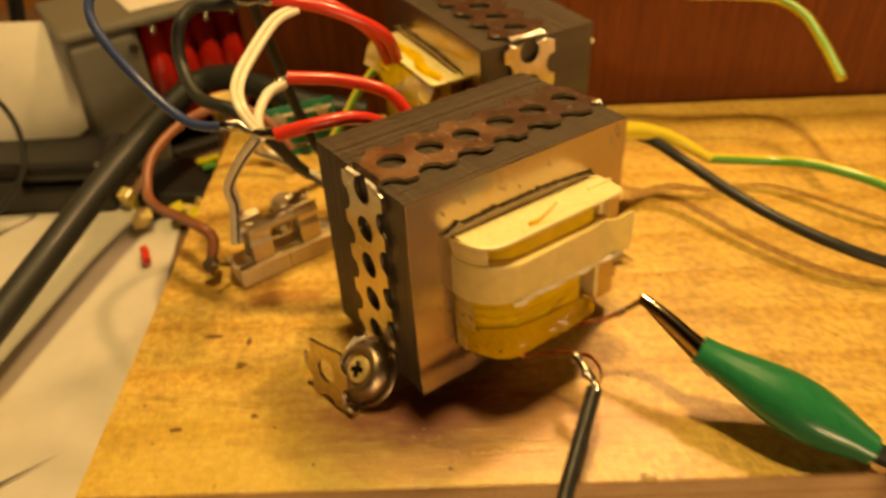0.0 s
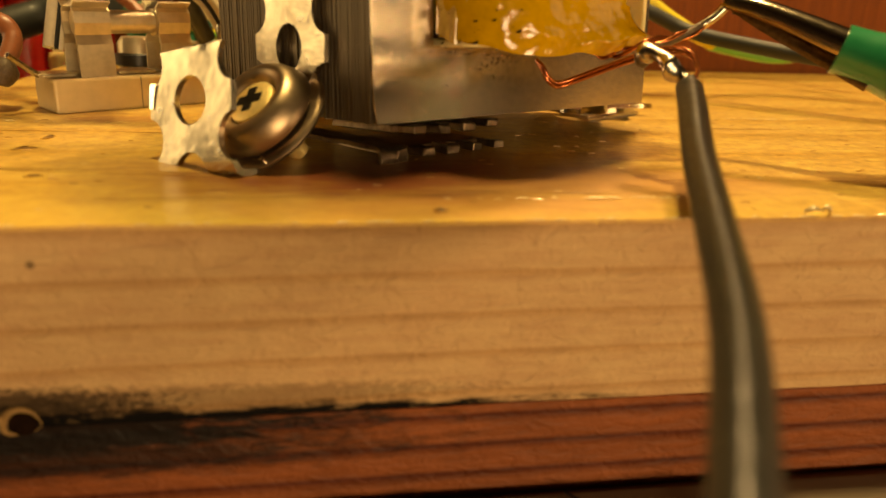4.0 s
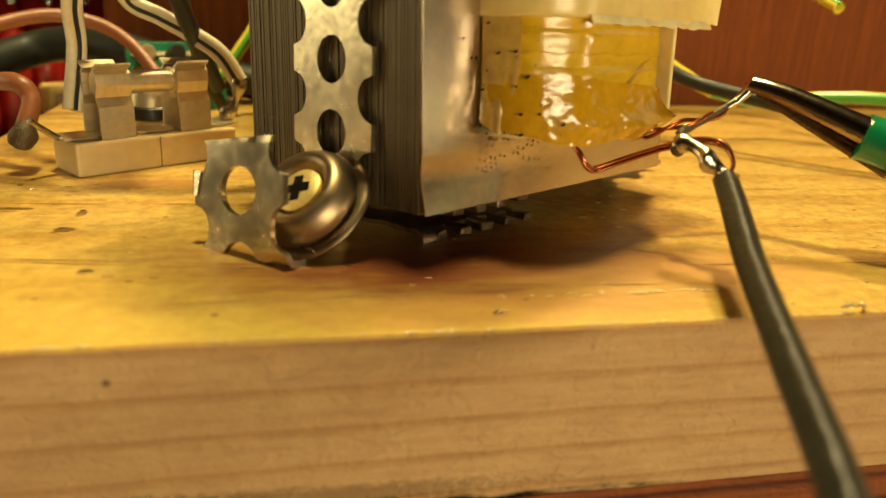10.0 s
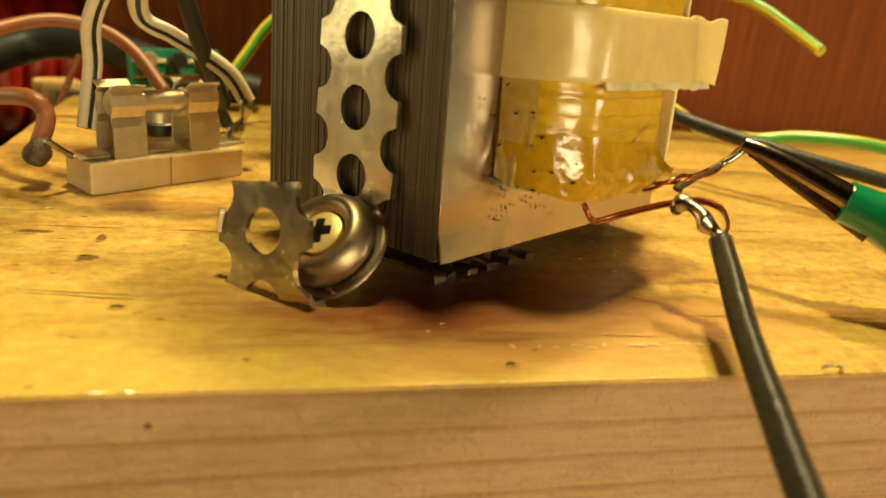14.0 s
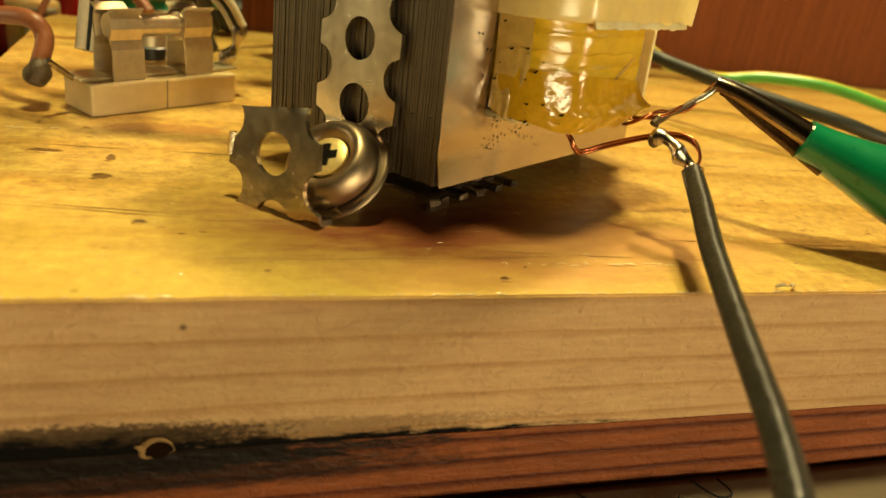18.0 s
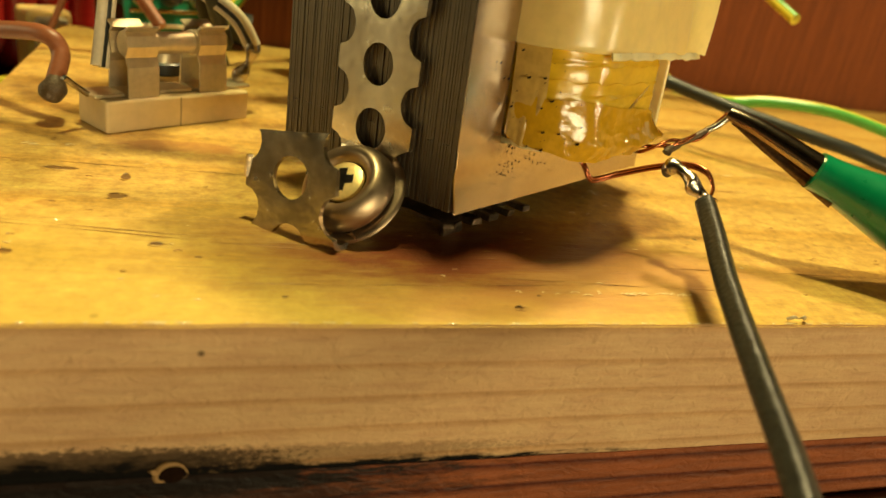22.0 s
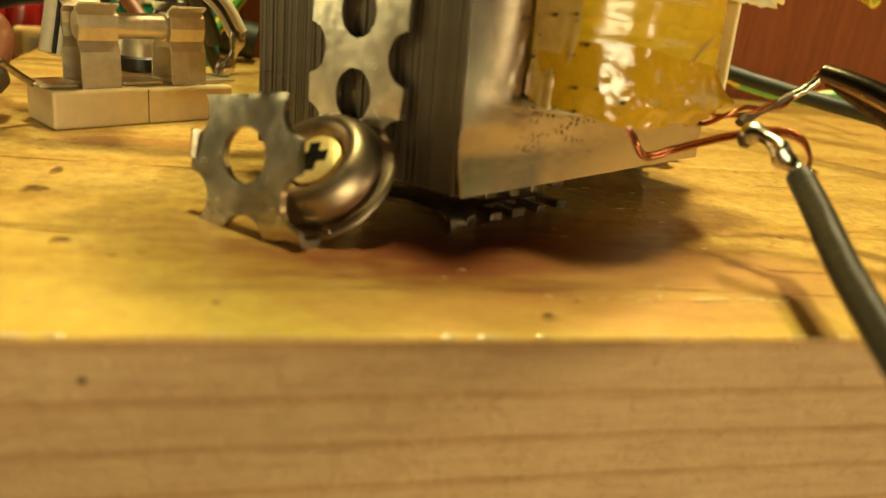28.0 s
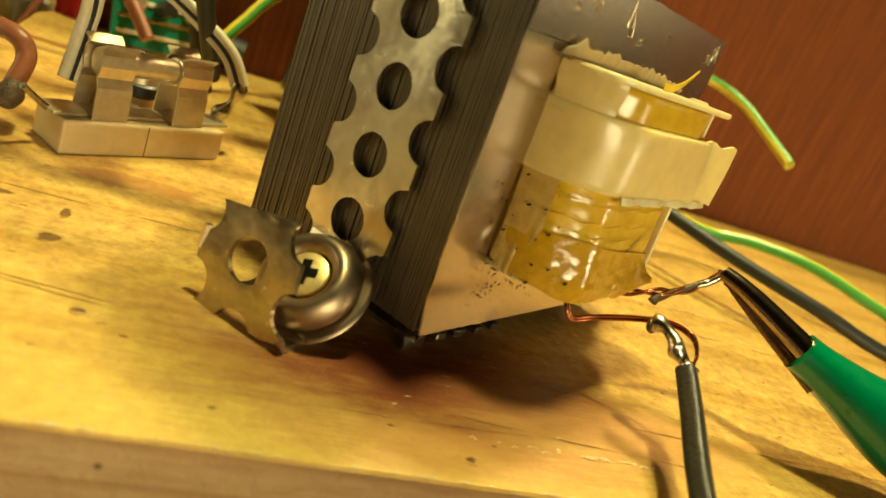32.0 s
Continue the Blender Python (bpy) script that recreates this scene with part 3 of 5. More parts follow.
def board(name, lo, hi, mats, label, uneven=0.00012):
    bm = box(lo, hi, 0.0)
    bmesh.ops.subdivide_edges(bm, edges=[e for e in bm.edges if abs((e.verts[0].co - e.verts[1].co).x) > 0.1], cuts=120)
    edges = [e for e in bm.edges if abs((e.verts[0].co - e.verts[1].co).x) > 1e-5]
    bmesh.ops.bevel(bm, geom=edges, offset=0.00025, segments=2, affect="EDGES")
    for v in bm.verts:
        v.co += uneven * Vector((0, noise.noise(v.co * 90), noise.noise(v.co * 90 + Vector((3, 3, 3)))))
    for f in bm.faces:
        f.material_index = 0 if f.normal.z > 0.8 else 1
    return tagged(put_mesh(name, bm, mats), label, "board", kind="structure")


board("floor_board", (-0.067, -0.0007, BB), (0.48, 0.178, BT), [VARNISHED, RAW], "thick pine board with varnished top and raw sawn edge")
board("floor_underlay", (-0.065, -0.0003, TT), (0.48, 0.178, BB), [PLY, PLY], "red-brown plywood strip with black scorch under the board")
tagged(put_mesh("table_top", box((-0.9, -0.6, TT - 0.03), (0.9, 0.9, TT)), TABLE), "dark brown table top under papers and boards", "table", kind="structure")
tagged(put_mesh("wall_back", box((-0.058, 0.180, TT), (0.75, 0.2, 0.12), 0.002), CABINET), "dark red-brown veneered panel behind the board", "panel", kind="structure")
tagged(put_mesh("wall_far", box((-0.9, 0.42, TT), (0.05, 0.44, 0.30)), FAR_WOOD), "orange wooden panel at the back of the table", "panel", kind="structure")
for n, lo, hi in (("wall_north", (-2, 2, -0.75), (2, 2.1, 1.7)), ("wall_south", (-2, -2.1, -0.75), (2, -2, 1.7)),
                  ("wall_east", (2, -2, -0.75), (2.1, 2, 1.7)), ("wall_west", (-2.1, -2, -0.75), (-2, 2, 1.7)),
                  ("ceiling", (-2, -2, 1.7), (2, 2, 1.8)), ("floor", (-2, -2, -0.85), (2, 2, -0.75))):
    tagged(put_mesh(n, box(lo, hi), PLASTER), "plain warm plaster", n.split("_")[0], kind="structure")


# ---- transformers ----
W, H, D, JOINT = 0.0640, 0.0532, 0.0388, 0.0430


def lamination_mesh(flip):
    leg, yoke, g = 0.0107, 0.0100, 0.0001
    bm = bmesh.new()
    t = 0.00040
    def b(x0, x1, z0, z1):
        if flip:
            z0, z1 = H - z1, H - z0
        box((x0, 0, z0), (x1, t, z1), bm=bm)
    b(0, W, 0, yoke)
    b(0, leg, yoke, JOINT)
    b(W - leg, W, yoke, JOINT)
    b(W / 2 - leg, W / 2 + leg, yoke, JOINT)
    b(0, W, JOINT + g, H)
    me = bpy.data.meshes.new("lamination")
    bm.to_mesh(me)
    bm.free()
    me.materials.append(LAM)
    return me


LAM_A, LAM_B = lamination_mesh(False), lamination_mesh(True)


def sheet(f, n, m, thick):
    """A thin sheet bent along a function of two numbers from 0 to 1."""
    bm = bmesh.new()
    g = [[bm.verts.new(f(i / n, j / m)) for j in range(m + 1)] for i in range(n + 1)]
    for i in range(n):
        for j in range(m):
            bm.faces.new((g[i][j], g[i + 1][j], g[i + 1][j + 1], g[i][j + 1]))
    bmesh.ops.recalc_face_normals(bm, faces=bm.faces)
    bmesh.ops.solidify(bm, geom=bm.faces[:], thickness=thick)
    return bm


def plate(rects):
    """Flat sheet cut from rectangles, gently buckled, with a lifted foot at one corner."""
    bm = bmesh.new()
    for x0, x1, z0, z1 in rects:
        n, m = max(2, round((x1 - x0) / 0.0018)), max(2, round((z1 - z0) / 0.0012))
        g = []
        for i in range(n + 1):
            col = []
            for j in range(m + 1):
                x, z = x0 + (x1 - x0) * i / n, z0 + (z1 - z0) * j / m
                lift = 0.00010 * noise.noise(Vector((x * 45, z * 45, 4))) + 0.0010 * max(0, 1 - z / 0.0055) ** 1.2 * max(0, 1 - x / 0.050) + 0.00025 * max(0, 1 - abs(z - 0.0080) / 0.003) * max(0, 1 - x / 0.026) + 0.00018 * max(0, 1 - abs(x - 0.0150 - z * 0.4) / 0.003) * max(0, 1 - z / 0.012)
                col.append(bm.verts.new((x, -0.0004 - lift, z)))
            g.append(col)
        for i in range(n):
            for j in range(m):
                bm.faces.new((g[i][j], g[i + 1][j], g[i + 1][j + 1], g[i][j + 1]))
    bmesh.ops.remove_doubles(bm, verts=bm.verts, dist=1e-5)
    bmesh.ops.recalc_face_normals(bm, faces=bm.faces)
    bmesh.ops.solidify(bm, geom=bm.faces[:], thickness=0.0003)
    return bm


def along(line, step):
    """The same line with points at even, short steps."""
    out = []
    for a, b in zip(line, line[1:]):
        n = max(1, round((Vector(a) - Vector(b)).length / step))
        out += [tuple(Vector(a).lerp(Vector(b), k / n)) for k in range(n)]
    return out + [line[-1]]


def coil_line(grow, step=0.0006):
    """Outline of the taped coil, its front slightly swollen."""
    line = rounded(0.0112 - grow, 0.0440 + grow, -0.0112 - grow, D + 0.0112 + grow, (0.0060, 0.006, 0.008, 0.0105), 16)
    out = along(line + line[:1], step)[:-1]
    return [(x, y - (0.0007 * max(0.0, 1 - ((x - 0.0290) / 0.0140) ** 2) if y < -0.004 else 0.0)) for x, y in out]


def coil_front(grow, step=0.0006):
    """The part of that outline that runs from the core over the front to the far corner."""
    line = [p for p in coil_line(grow, step) if p[1] < 0.0]
    return sorted((p for p in line), key=lambda p: math.atan2(p[1] + 0.0007, p[0] - 0.0275) % (2 * math.pi))


def transformer(m, label, first):
    t = thing("transformer", m, label, "transformer", "transformers on the board")
    core = part("core", box((0.0005, 0.0003, 0.0005), (0.0100, D - 0.0003, H - 0.0005)), LAM, t, "stack of thin steel laminations")
    rnd = random.Random(5 if first else 9)
    n = 75
    for i in range(n):
        ob = new("lamination", LAM_B if (i // 3) % 2 else LAM_A)
        ob.parent = core
        ob.location = (rnd.gauss(0, 0.00007), i * D / n, rnd.gauss(0, 0.00005))
    # bright outer sheet, in two pieces with the joint between
    leg, yoke = 0.0107, 0.0100
    front = []
    for x0, x1, z0, z1 in ((0, leg, 0, yoke), (leg, W - leg, 0, yoke), (W - leg, W, 0, yoke), (0, leg, yoke, JOINT), (W - leg, W, yoke, JOINT)):
        front.append((x0, x1, z0, z1))
    part("front_plate", plate(front), STEEL, core, "bright bare steel sheet, slightly buckled", True)
    part("top_plate", plate([(0, W, JOINT + 0.0002, H)]), STEEL, core, "bright bare steel strip", True)
    rd = random.Random(31)
    if first:
        for x, z, l in ((0.0130, 0.0505, 0.0022), (0.0145, 0.0490, 0.0016), (0.0245, 0.0500, 0.0040), (0.0258, 0.0480, 0.0020), (0.0090, 0.0478, 0.0010), (0.0390, 0.0495, 0.0014), (0.0610, 0.0505, 0.0030), (0.0588, 0.0490, 0.0018), (0.0300, 0.0470, 0.0012)):
            part("lacquer_drip", tube([(x, -0.0008, z + l / 2), (x + 0.0001, -0.0009, z), (x, -0.0009, z - l / 2)], lambda u: 0.00012 + 0.0003 * u, 10, 4, flat=0.4), LACQUER, core, "dried clear drip", True)
        bm = bmesh.new()
        for k in range(16):
            x, z, w, a = 0.0115 + 0.0150 * rd.random(), 0.0045 + 0.0050 * rd.random(), 0.00015 + 0.00035 * rd.random() ** 2, 6.3 * rd.random()
            tube([(x - w * math.cos(a), -0.0008, z - w * math.sin(a)), (x, -0.0010, z), (x + w * math.cos(a + 0.4), -0.0009, z + w * math.sin(a + 0.4))], 0.00007, 5, 1, bm, straight=True)
        for k in range(60):
            x, z = (0.0065 + 0.0045 * rd.random(), 0.010 + 0.032 * rd.random()) if k % 3 == 0 else (0.008 + 0.024 * rd.random() ** 1.3, 0.0030 + 0.0085 * rd.random())
            w = 0.00004 + 0.00012 * rd.random() ** 3
            tube([(x - w, -0.0008, z - w * rd.random()), (x, -0.0009, z), (x + w, -0.0008, z + w)], w, 5, 1, bm, straight=True)
        part("dirt", bm, DIRT, core, "scattered black grit on the steel")
    # coil former, windings and tapes
    def wrap(u):
        return 0.00016 * ((u * 3.4) % 1.0) - 0.0008 * max(0, 0.10 - u) / 0.10
    bm = prism(coil_line(0.0), 0.0092, 0.0262, 0.0, None, 44, wrap)
    for v in bm.verts:
        k = 1.0 - min(1, (v.co.z - 0.0092) / 0.012)
        p = v.co.copy()
        v.co.z += 0.0030 * max(0.0, 1 - (p.x - 0.0112) / 0.009) * max(0.0, 1 - (p.z - 0.0092) / 0.007)
        v.co += Vector((0.0003, 0.0004, 0.0003)) * (0.35 + 1.3 * k) * (abs(noise.noise(Vector((p.x * 150 + p.z * 110, p.y * 120, p.z * 260 - p.x * 90)))) + 0.6 * abs(noise.noise(Vector((p.x * 420, p.y * 350, p.z * 520 + p.x * 200)))) - 0.35)
    coil = part("coil", bm, TAPE, t, "coil wound in glossy amber-yellow tape", True)
    part("winding_top", prism(rounded(0.0150, 0.0470, -0.0106, D + 0.0095, (0.004, 0.006, 0.006, 0.008)), 0.0355, 0.0405, 0.0006, None, 4), TAPE, coil, "yellow taped winding", True)
    band = prism(rounded(0.0106, 0.0486, -0.0126, D + 0.0125, (0.0025, 0.007, 0.009, 0.0112), 14), 0.0258, 0.0362, 0.0003, None, 10)
    for v in band.verts:
        v.co += Vector((0.0002, 0.00045, 0.0002)) * noise.noise(v.co * 130)
    part("insulating_band", band, CREAM if first else TAPE, coil, "translucent cream insulating sheet round the coil", True)
    part("band_flap", sheet(lambda a, b: (0.0440 + 0.0105 * a, -0.0127 - 0.0008 * a * a + 0.0004 * math.sin(a * 3 + b * 2), 0.0255 + 0.0108 * b + 0.0004 * math.sin(9 * a)), 8, 8, 0.0005), CREAM, coil, "free end of the cream sheet", True)
    part("band_lip", sheet(lambda a, b: (0.0185 + 0.0350 * a, -0.0128 - 0.0004 * b - 0.0002 * math.sin(a * 23), 0.0262 - (0.0011 + 0.0004 * noise.noise(Vector((a * 14, 0, 2)))) * b), 40, 2, 0.0003), FLANGE, coil, "rough milky lower lip of the sheet", True)
    left = [(0.0217 - 0.0108 * math.cos(radians(5 * k)), -0.0007 - 0.0108 * math.sin(radians(5 * k))) for k in range(7)]

    def side_wrap(a, b):
        f = a * (len(left) - 1)
        k = min(int(f), len(left) - 2)
        x, y = Vector(left[k]).lerp(Vector(left[k + 1]), f - k)
        low = 0.0116 - 0.0026 * math.sin(math.pi * min(1, a * 1.1)) * a
        z = low + (0.0416 - low) * b
        crease = 0.0007 * max(0, 0.35 - b) / 0.35 * noise.noise(Vector((a * 5, b * 9, 1)))
        return (x + crease, y + crease - 0.00025 * math.sin(b * 7), z)
    part("side_wrap", sheet(side_wrap, 26, 30, 0.00008), AMBER, coil, "cream sheet folded round the corner of the coil", True)
    corner = [(0.0217 - 0.0111 * math.cos(radians(6 * k)), -0.0007 - 0.0116 * math.sin(radians(6 * k))) for k in range(9)]

    def upper_wrap(a, b):
        f = a * (len(corner) - 1)
        k = min(int(f), len(corner) - 2)
        x, y = Vector(corner[k]).lerp(Vector(corner[k + 1]), f - k)
        return (x + 0.0002 * math.sin(b * 5), y - 0.0003 * math.sin(b * 6 + a * 3), 0.0345 + (0.0412 - 0.0345) * b + 0.0003 * noise.noise(Vector((a * 9, 0, 4))) * b)
    part("upper_wrap", sheet(upper_wrap, 26, 10, 0.00015), THIN_CREAM, coil, "cream sheet covering the upper corner of the coil", True)
    part("flange", prism(rounded(0.0110, 0.0540, -0.0112, D + 0.0105, (0.002, 0.003, 0.003, 0.007)), 0.0406, 0.0416, 0.0004), FLANGE, coil, "milky nylon flange")
    part("flange", prism(rounded(0.0120, 0.0500, -0.0070, D + 0.0090, 0.003), 0.0098, 0.0110, 0.0003), FLANGE, coil, "milky nylon flange")
    part("former_wall", box((0.0470, -0.0100, 0.0110), (0.0480, D + 0.0075, 0.0410), 0.0003), FLANGE, coil)
    part("end_wall", box((0.0470, -0.0060, 0.0180), (0.0545, -0.0050, 0.0420), 0.0003), FLANGE, coil, "milky translucent end wall")
    part("card_edge", sheet(lambda a, b: (0.0085 + 0.0425 * a, -0.0010 - 0.0005 * b, 0.0418 + b * (0.0008 + 0.0018 * abs(noise.noise(Vector((a * 16, 3, 0)))) + 0.0010 * max(0, 1 - abs(a - 0.10) * 14) + 0.0010 * math.sin(math.pi * a))), 40, 3, 0.0003), CARD, coil, "torn edge of brown insulating card")
    # loose crinkled tape at the foot of the coil
    line = coil_front(0.0003)

    def skirt(a, b):
        f = a * (len(line) - 1)
        k = min(int(f), len(line) - 2)
        x, y = Vector(line[k]).lerp(Vector(line[k + 1]), f - k)
        tip = max(0.0, 1 - abs(a - 0.82) / 0.34)
        crest = 0.30 + 0.08 * math.sin(a * 9.0)
        ridge = 0.0008 + 0.0030 * tip ** 1.3 + 0.0003 * math.sin(a * 23)
        lift = 0.0003 + (ridge - 0.0003) * (b / crest if b < crest else max(0.0, 1 - (b - crest) / (1 - crest)) ** 1.9)
        out = Vector((0.15 + 0.85 * max(0.0, a - 0.45), -0.8)).normalized()
        q = Vector((a * 13, b * 3.2 - a * 2.5, 7))
        fold = 0.0007 * (0.35 - abs(noise.noise(q))) + 0.0003 * (0.3 - abs(noise.noise(q * 2.7)))
        lift += fold * (1.0 - 0.75 * b)
        low = 0.0082 + 0.0016 * a + 0.0030 * max(0.0, 1 - a / 0.35) + 0.0006 * noise.noise(Vector((a * 9, 0, 5)))
        top = 0.0186 - 0.0046 * a * a + 0.0004 * noise.noise(Vector((a * 5, 0, 9)))
        return (x + out.x * lift, y + out.y * lift, low + (top - low) * b)
    part("tape_end", sheet(skirt, 110, 30, 0.00008), FILM, coil, "crinkled loose end of yellow tape", True)
    wound = coil_front(0.0001, 0.0018)
    # a crease pulled up slantwise across the front
    front = coil_front(0.0004)
    rise = [p for p in front if 0.0275 < p[0] < 0.0365 and p[1] < -0.0108]
    part("tape_crease", tube([(x, y, 0.0158 + 0.0052 * k / len(rise)) for k, (x, y) in enumerate(rise)], lambda u: 0.00006 + 0.00016 * math.sin(math.pi * u), 8, 2), LACQUER, coil, "shining crease in the tape", True)
    for z0, z1, thick in ((0.0196, 0.0182, 0.00006), (0.0214, 0.0206, 0.00008), (0.0240, 0.0236, 0.00006)):
        m = len(wound) - 1
        part("tape_edge", tube([(x - 0.0001, y - 0.0001, z0 + (z1 - z0) * k / m + 0.0002 * math.sin(k * 1.3 + z0 * 9000)) for k, (x, y) in enumerate(wound)], thick, 6, 3), TAPE, coil, "edge of a tape layer", True)
    if first:
        bm = bmesh.new()
        for k in range(46):
            a, z = radians(4 + 62 * rd.random() ** 1.6), 0.0095 + 0.016 * rd.random() ** 1.5
            x, y = 0.0217 - 0.0114 * math.cos(a), -0.0007 - 0.0119 * math.sin(a)
            w = 0.00005 + 0.00014 * rd.random() ** 3
            tube([(x - w, y + w, z - w * rd.random()), (x, y - w, z), (x + w, y - w, z + w)], w, 5, 1, bm, straight=True)
        part("grit", bm, DIRT, coil, "black grit stuck to the tape")
    if not first:
        part("tape_drape", sheet(lambda a, b: (0.0100 + 0.0430 * a, -0.0060 - 0.0085 * b - 0.0010 * math.sin(a * 9 + b * 3), 0.0428 - 0.0100 * b * b + 0.0012 * noise.noise(Vector((a * 6, b * 4, 3)))), 30, 12, 0.0001), TAPE, coil, "loose glossy yellow tape over the coil", True)
    part("tape_scrap", sheet(lambda a, b: (0.0260 + 0.0070 * a, -0.0090 - 0.0012 * a, 0.0412 + 0.0045 * a * a + (0.0016 - 0.0013 * a) * b), 10, 3, 0.0002), TAPE, coil, "torn curl of tape", True)
    # holding strap
    yc = 0.0169
    fall = [(W + 0.018, -0.0027), (W + 0.0007, -0.0034), (W + 0.0007, H + 0.0007), (-0.0007, H + 0.0007), (-0.0007, 0.0045), (-0.0118, -0.0060)]
    total = sum((Vector(a) - Vector(b)).length for a, b in zip(fall, fall[1:]))
    down = 0.0173 + H + 0.0041 + W + 0.0014 + (H + 0.0007 - 0.0182) - 0.004
    bm = strap(fall, 0.0, total - 0.004, down, yc, 0.0, jig=0.0003)
    for v in bm.verts:
        v.co.y -= 0.034 * max(0.0, v.co.z)
    s = part("strap", bm, ZINC, t, "perforated zinc-plated steel strap bent round the core")
    bm = strap([(-0.0125, -0.0068), (-0.0166, -0.0069), (-0.0140, 0.0110)], 0.0, 0.0199, 0.0130, yc + 0.0015, fillet=0.0016, jig=0.0002, half=0.0084)
    bmesh.ops.rotate(bm, verts=bm.verts, cent=(-0.0163, yc + 0.0017, 0), matrix=Matrix.Rotation(radians(12), 3, "Z"))
    bmesh.ops.rotate(bm, verts=bm.verts, cent=(-0.0150, yc + 0.0006, 0.0042), matrix=Matrix.Rotation(radians(-8), 3, "X"))
    for v in bm.verts:
        torn = max(0.0, (v.co.z - 0.0088) / 0.0020)
        v.co += torn * 0.0005 * Vector((noise.noise(v.co * 420), noise.noise(v.co * 420 + Vector((4, 0, 0))), 1.4 * noise.noise(v.co * 520 + Vector((0, 4, 0)))))
    part("tab", bm, ZINC, s, "bent-up end of the strap with one hole")
    lip = sheet(lambda a, b: (-0.0172 + 0.0004 * a - 0.0009 * b, yc + 0.0096 + 0.0002 * b, 0.0010 + 0.0034 * a), 6, 4, 0.0008)
    part("tab_lip", lip, ZINC, s, "bent spur on the edge of the tab", True)
    strips = box((0.0095, 0.0078, -0.0058), (0.030, 0.0220, -0.0047), 0.0002)
    box((0.0095, 0.0072, -0.0026), (0.029, 0.0220, -0.0014), 0.0002, bm=strips)
    for k in range(1, 6):
        rz = 0.0006 * noise.noise(Vector((k * 3.1, 0, 0)))
        box((0.0028 + 0.0051 * k, 0.0040 + rz, -0.0060 + rz), (0.0052 + 0.0051 * k, 0.0080, -0.0046 + rz), 0.0003, bm=strips)
        if k > 1:
            box((0.0006 + 0.0051 * k, 0.0036 + rz, -0.0028 - rz), (0.0030 + 0.0051 * k, 0.0074, -0.0014 - rz), 0.0003, bm=strips)
    for v in strips.verts:
        v.co += 0.0004 * Vector((noise.noise(v.co * 500), noise.noise(v.co * 500 + Vector((5, 0, 0))), noise.noise(v.co * 420 + Vector((0, 5, 0)))))
    # Strips coloured dark for the shade under the core.
    part("foot_strip", strips, DARKENED_STEEL, t, "two layers of perforated strip squeezed under the core")
    def rolled(a, b):
        lead = min(1.0, a / 0.72)
        x, y, z = 0.0012 + 0.0040 * lead + 0.0050 * b, 0.0225 - 0.0165 * lead, -0.0034 - 0.0012 * lead
        if a > 0.72:
            turn = (a - 0.72) / 0.28 * 2.6
            y, z = y - 0.0011 * math.sin(turn), z - 0.0011 * (1 - math.cos(turn))
        return (x, y, z + 0.00025 * noise.noise(Vector((a * 7, b * 3, 2))))
    part("rolled_strip", sheet(rolled, 34, 5, 0.0007), DARKENED_STEEL, t, "dull steel strip with a rolled end under the core", True)
    part("side_foot", strap([(W + 0.001, -0.0050), (W + 0.019, -0.0044)], 0.0, 0.0180, 0.0120, 0.0175, jig=0.0003, half=0.0055), ZINC, t, "flat end of the strap lying on the board")
    # slanted screw with cup washer
    n = Vector((-0.72, -0.10, 0.69)).normalized()
    at = Vector((-0.0070, yc - 0.0026, 0.0003))
    q = Matrix.Translation(at) @ n.to_track_quat("Z", "Y").to_matrix().to_4x4()
    screw = part("screw", lathe([(0.0001, 0.0036), (0.0026, 0.0036), (0.0034, 0.0032), (0.0035, 0.0027), (0.0016, 0.0004), (0.0015, -0.008), (0.0001, -0.0085)], 28, q), BRASS, t, "yellow zinc cross-head screw driven in at a slant", True)
    bm = bmesh.new()
    for a in (20, 110):
        box((-0.0020, -0.0007, 0.0030), (0.0020, 0.0007, 0.00372), bm=bm)
        bmesh.ops.rotate(bm, verts=bm.verts[-8:], cent=(0, 0, 0), matrix=Matrix.Rotation(radians(a), 3, "Z"))
    bmesh.ops.transform(bm, matrix=q, verts=bm.verts)
    part("cross_slot", bm, DARKMETAL, screw)
    part("cup_washer", lathe([(0.0036, 0.0024), (0.0041, 0.0033), (0.0047, 0.0039), (0.0055, 0.0041), (0.0061, 0.0039), (0.0069, 0.0030), (0.0075, 0.0019), (0.0078, 0.0008), (0.0076, 0.0004), (0.0064, 0.0008), (0.0038, 0.0018)], 48, q), CHROME, screw, "polished cup washer", True)
    part("flat_washer", lathe([(0.0030, -0.0002), (0.0082, -0.0002), (0.0087, -0.0004), (0.0090, -0.0008), (0.0087, -0.0013), (0.0082, -0.0015), (0.0030, -0.0015)], 48, q), CHROME, screw, "thin flat washer", True)
    return t


T1 = pose(0.0120, 0.0217, 0.0068, -3.2, 1.4, 34.8)
T2 = pose(0.0010, 0.1555, 0.0068, 0, 0, -62)
transformer(T1, "small mains transformer with taped yellow coil strapped to the board", True)
transformer(T2, "small mains transformer with yellow coil standing behind another", False)


# ---- wires ----
def wire(name, pts, r, material, label, group="loose wires", wob=0.0, sides=12):
    ob = put_mesh(name, tube(pts, r, sides, 12, wobble=wob), material, None, "", True)
    return tagged(ob, label, "wire", group)


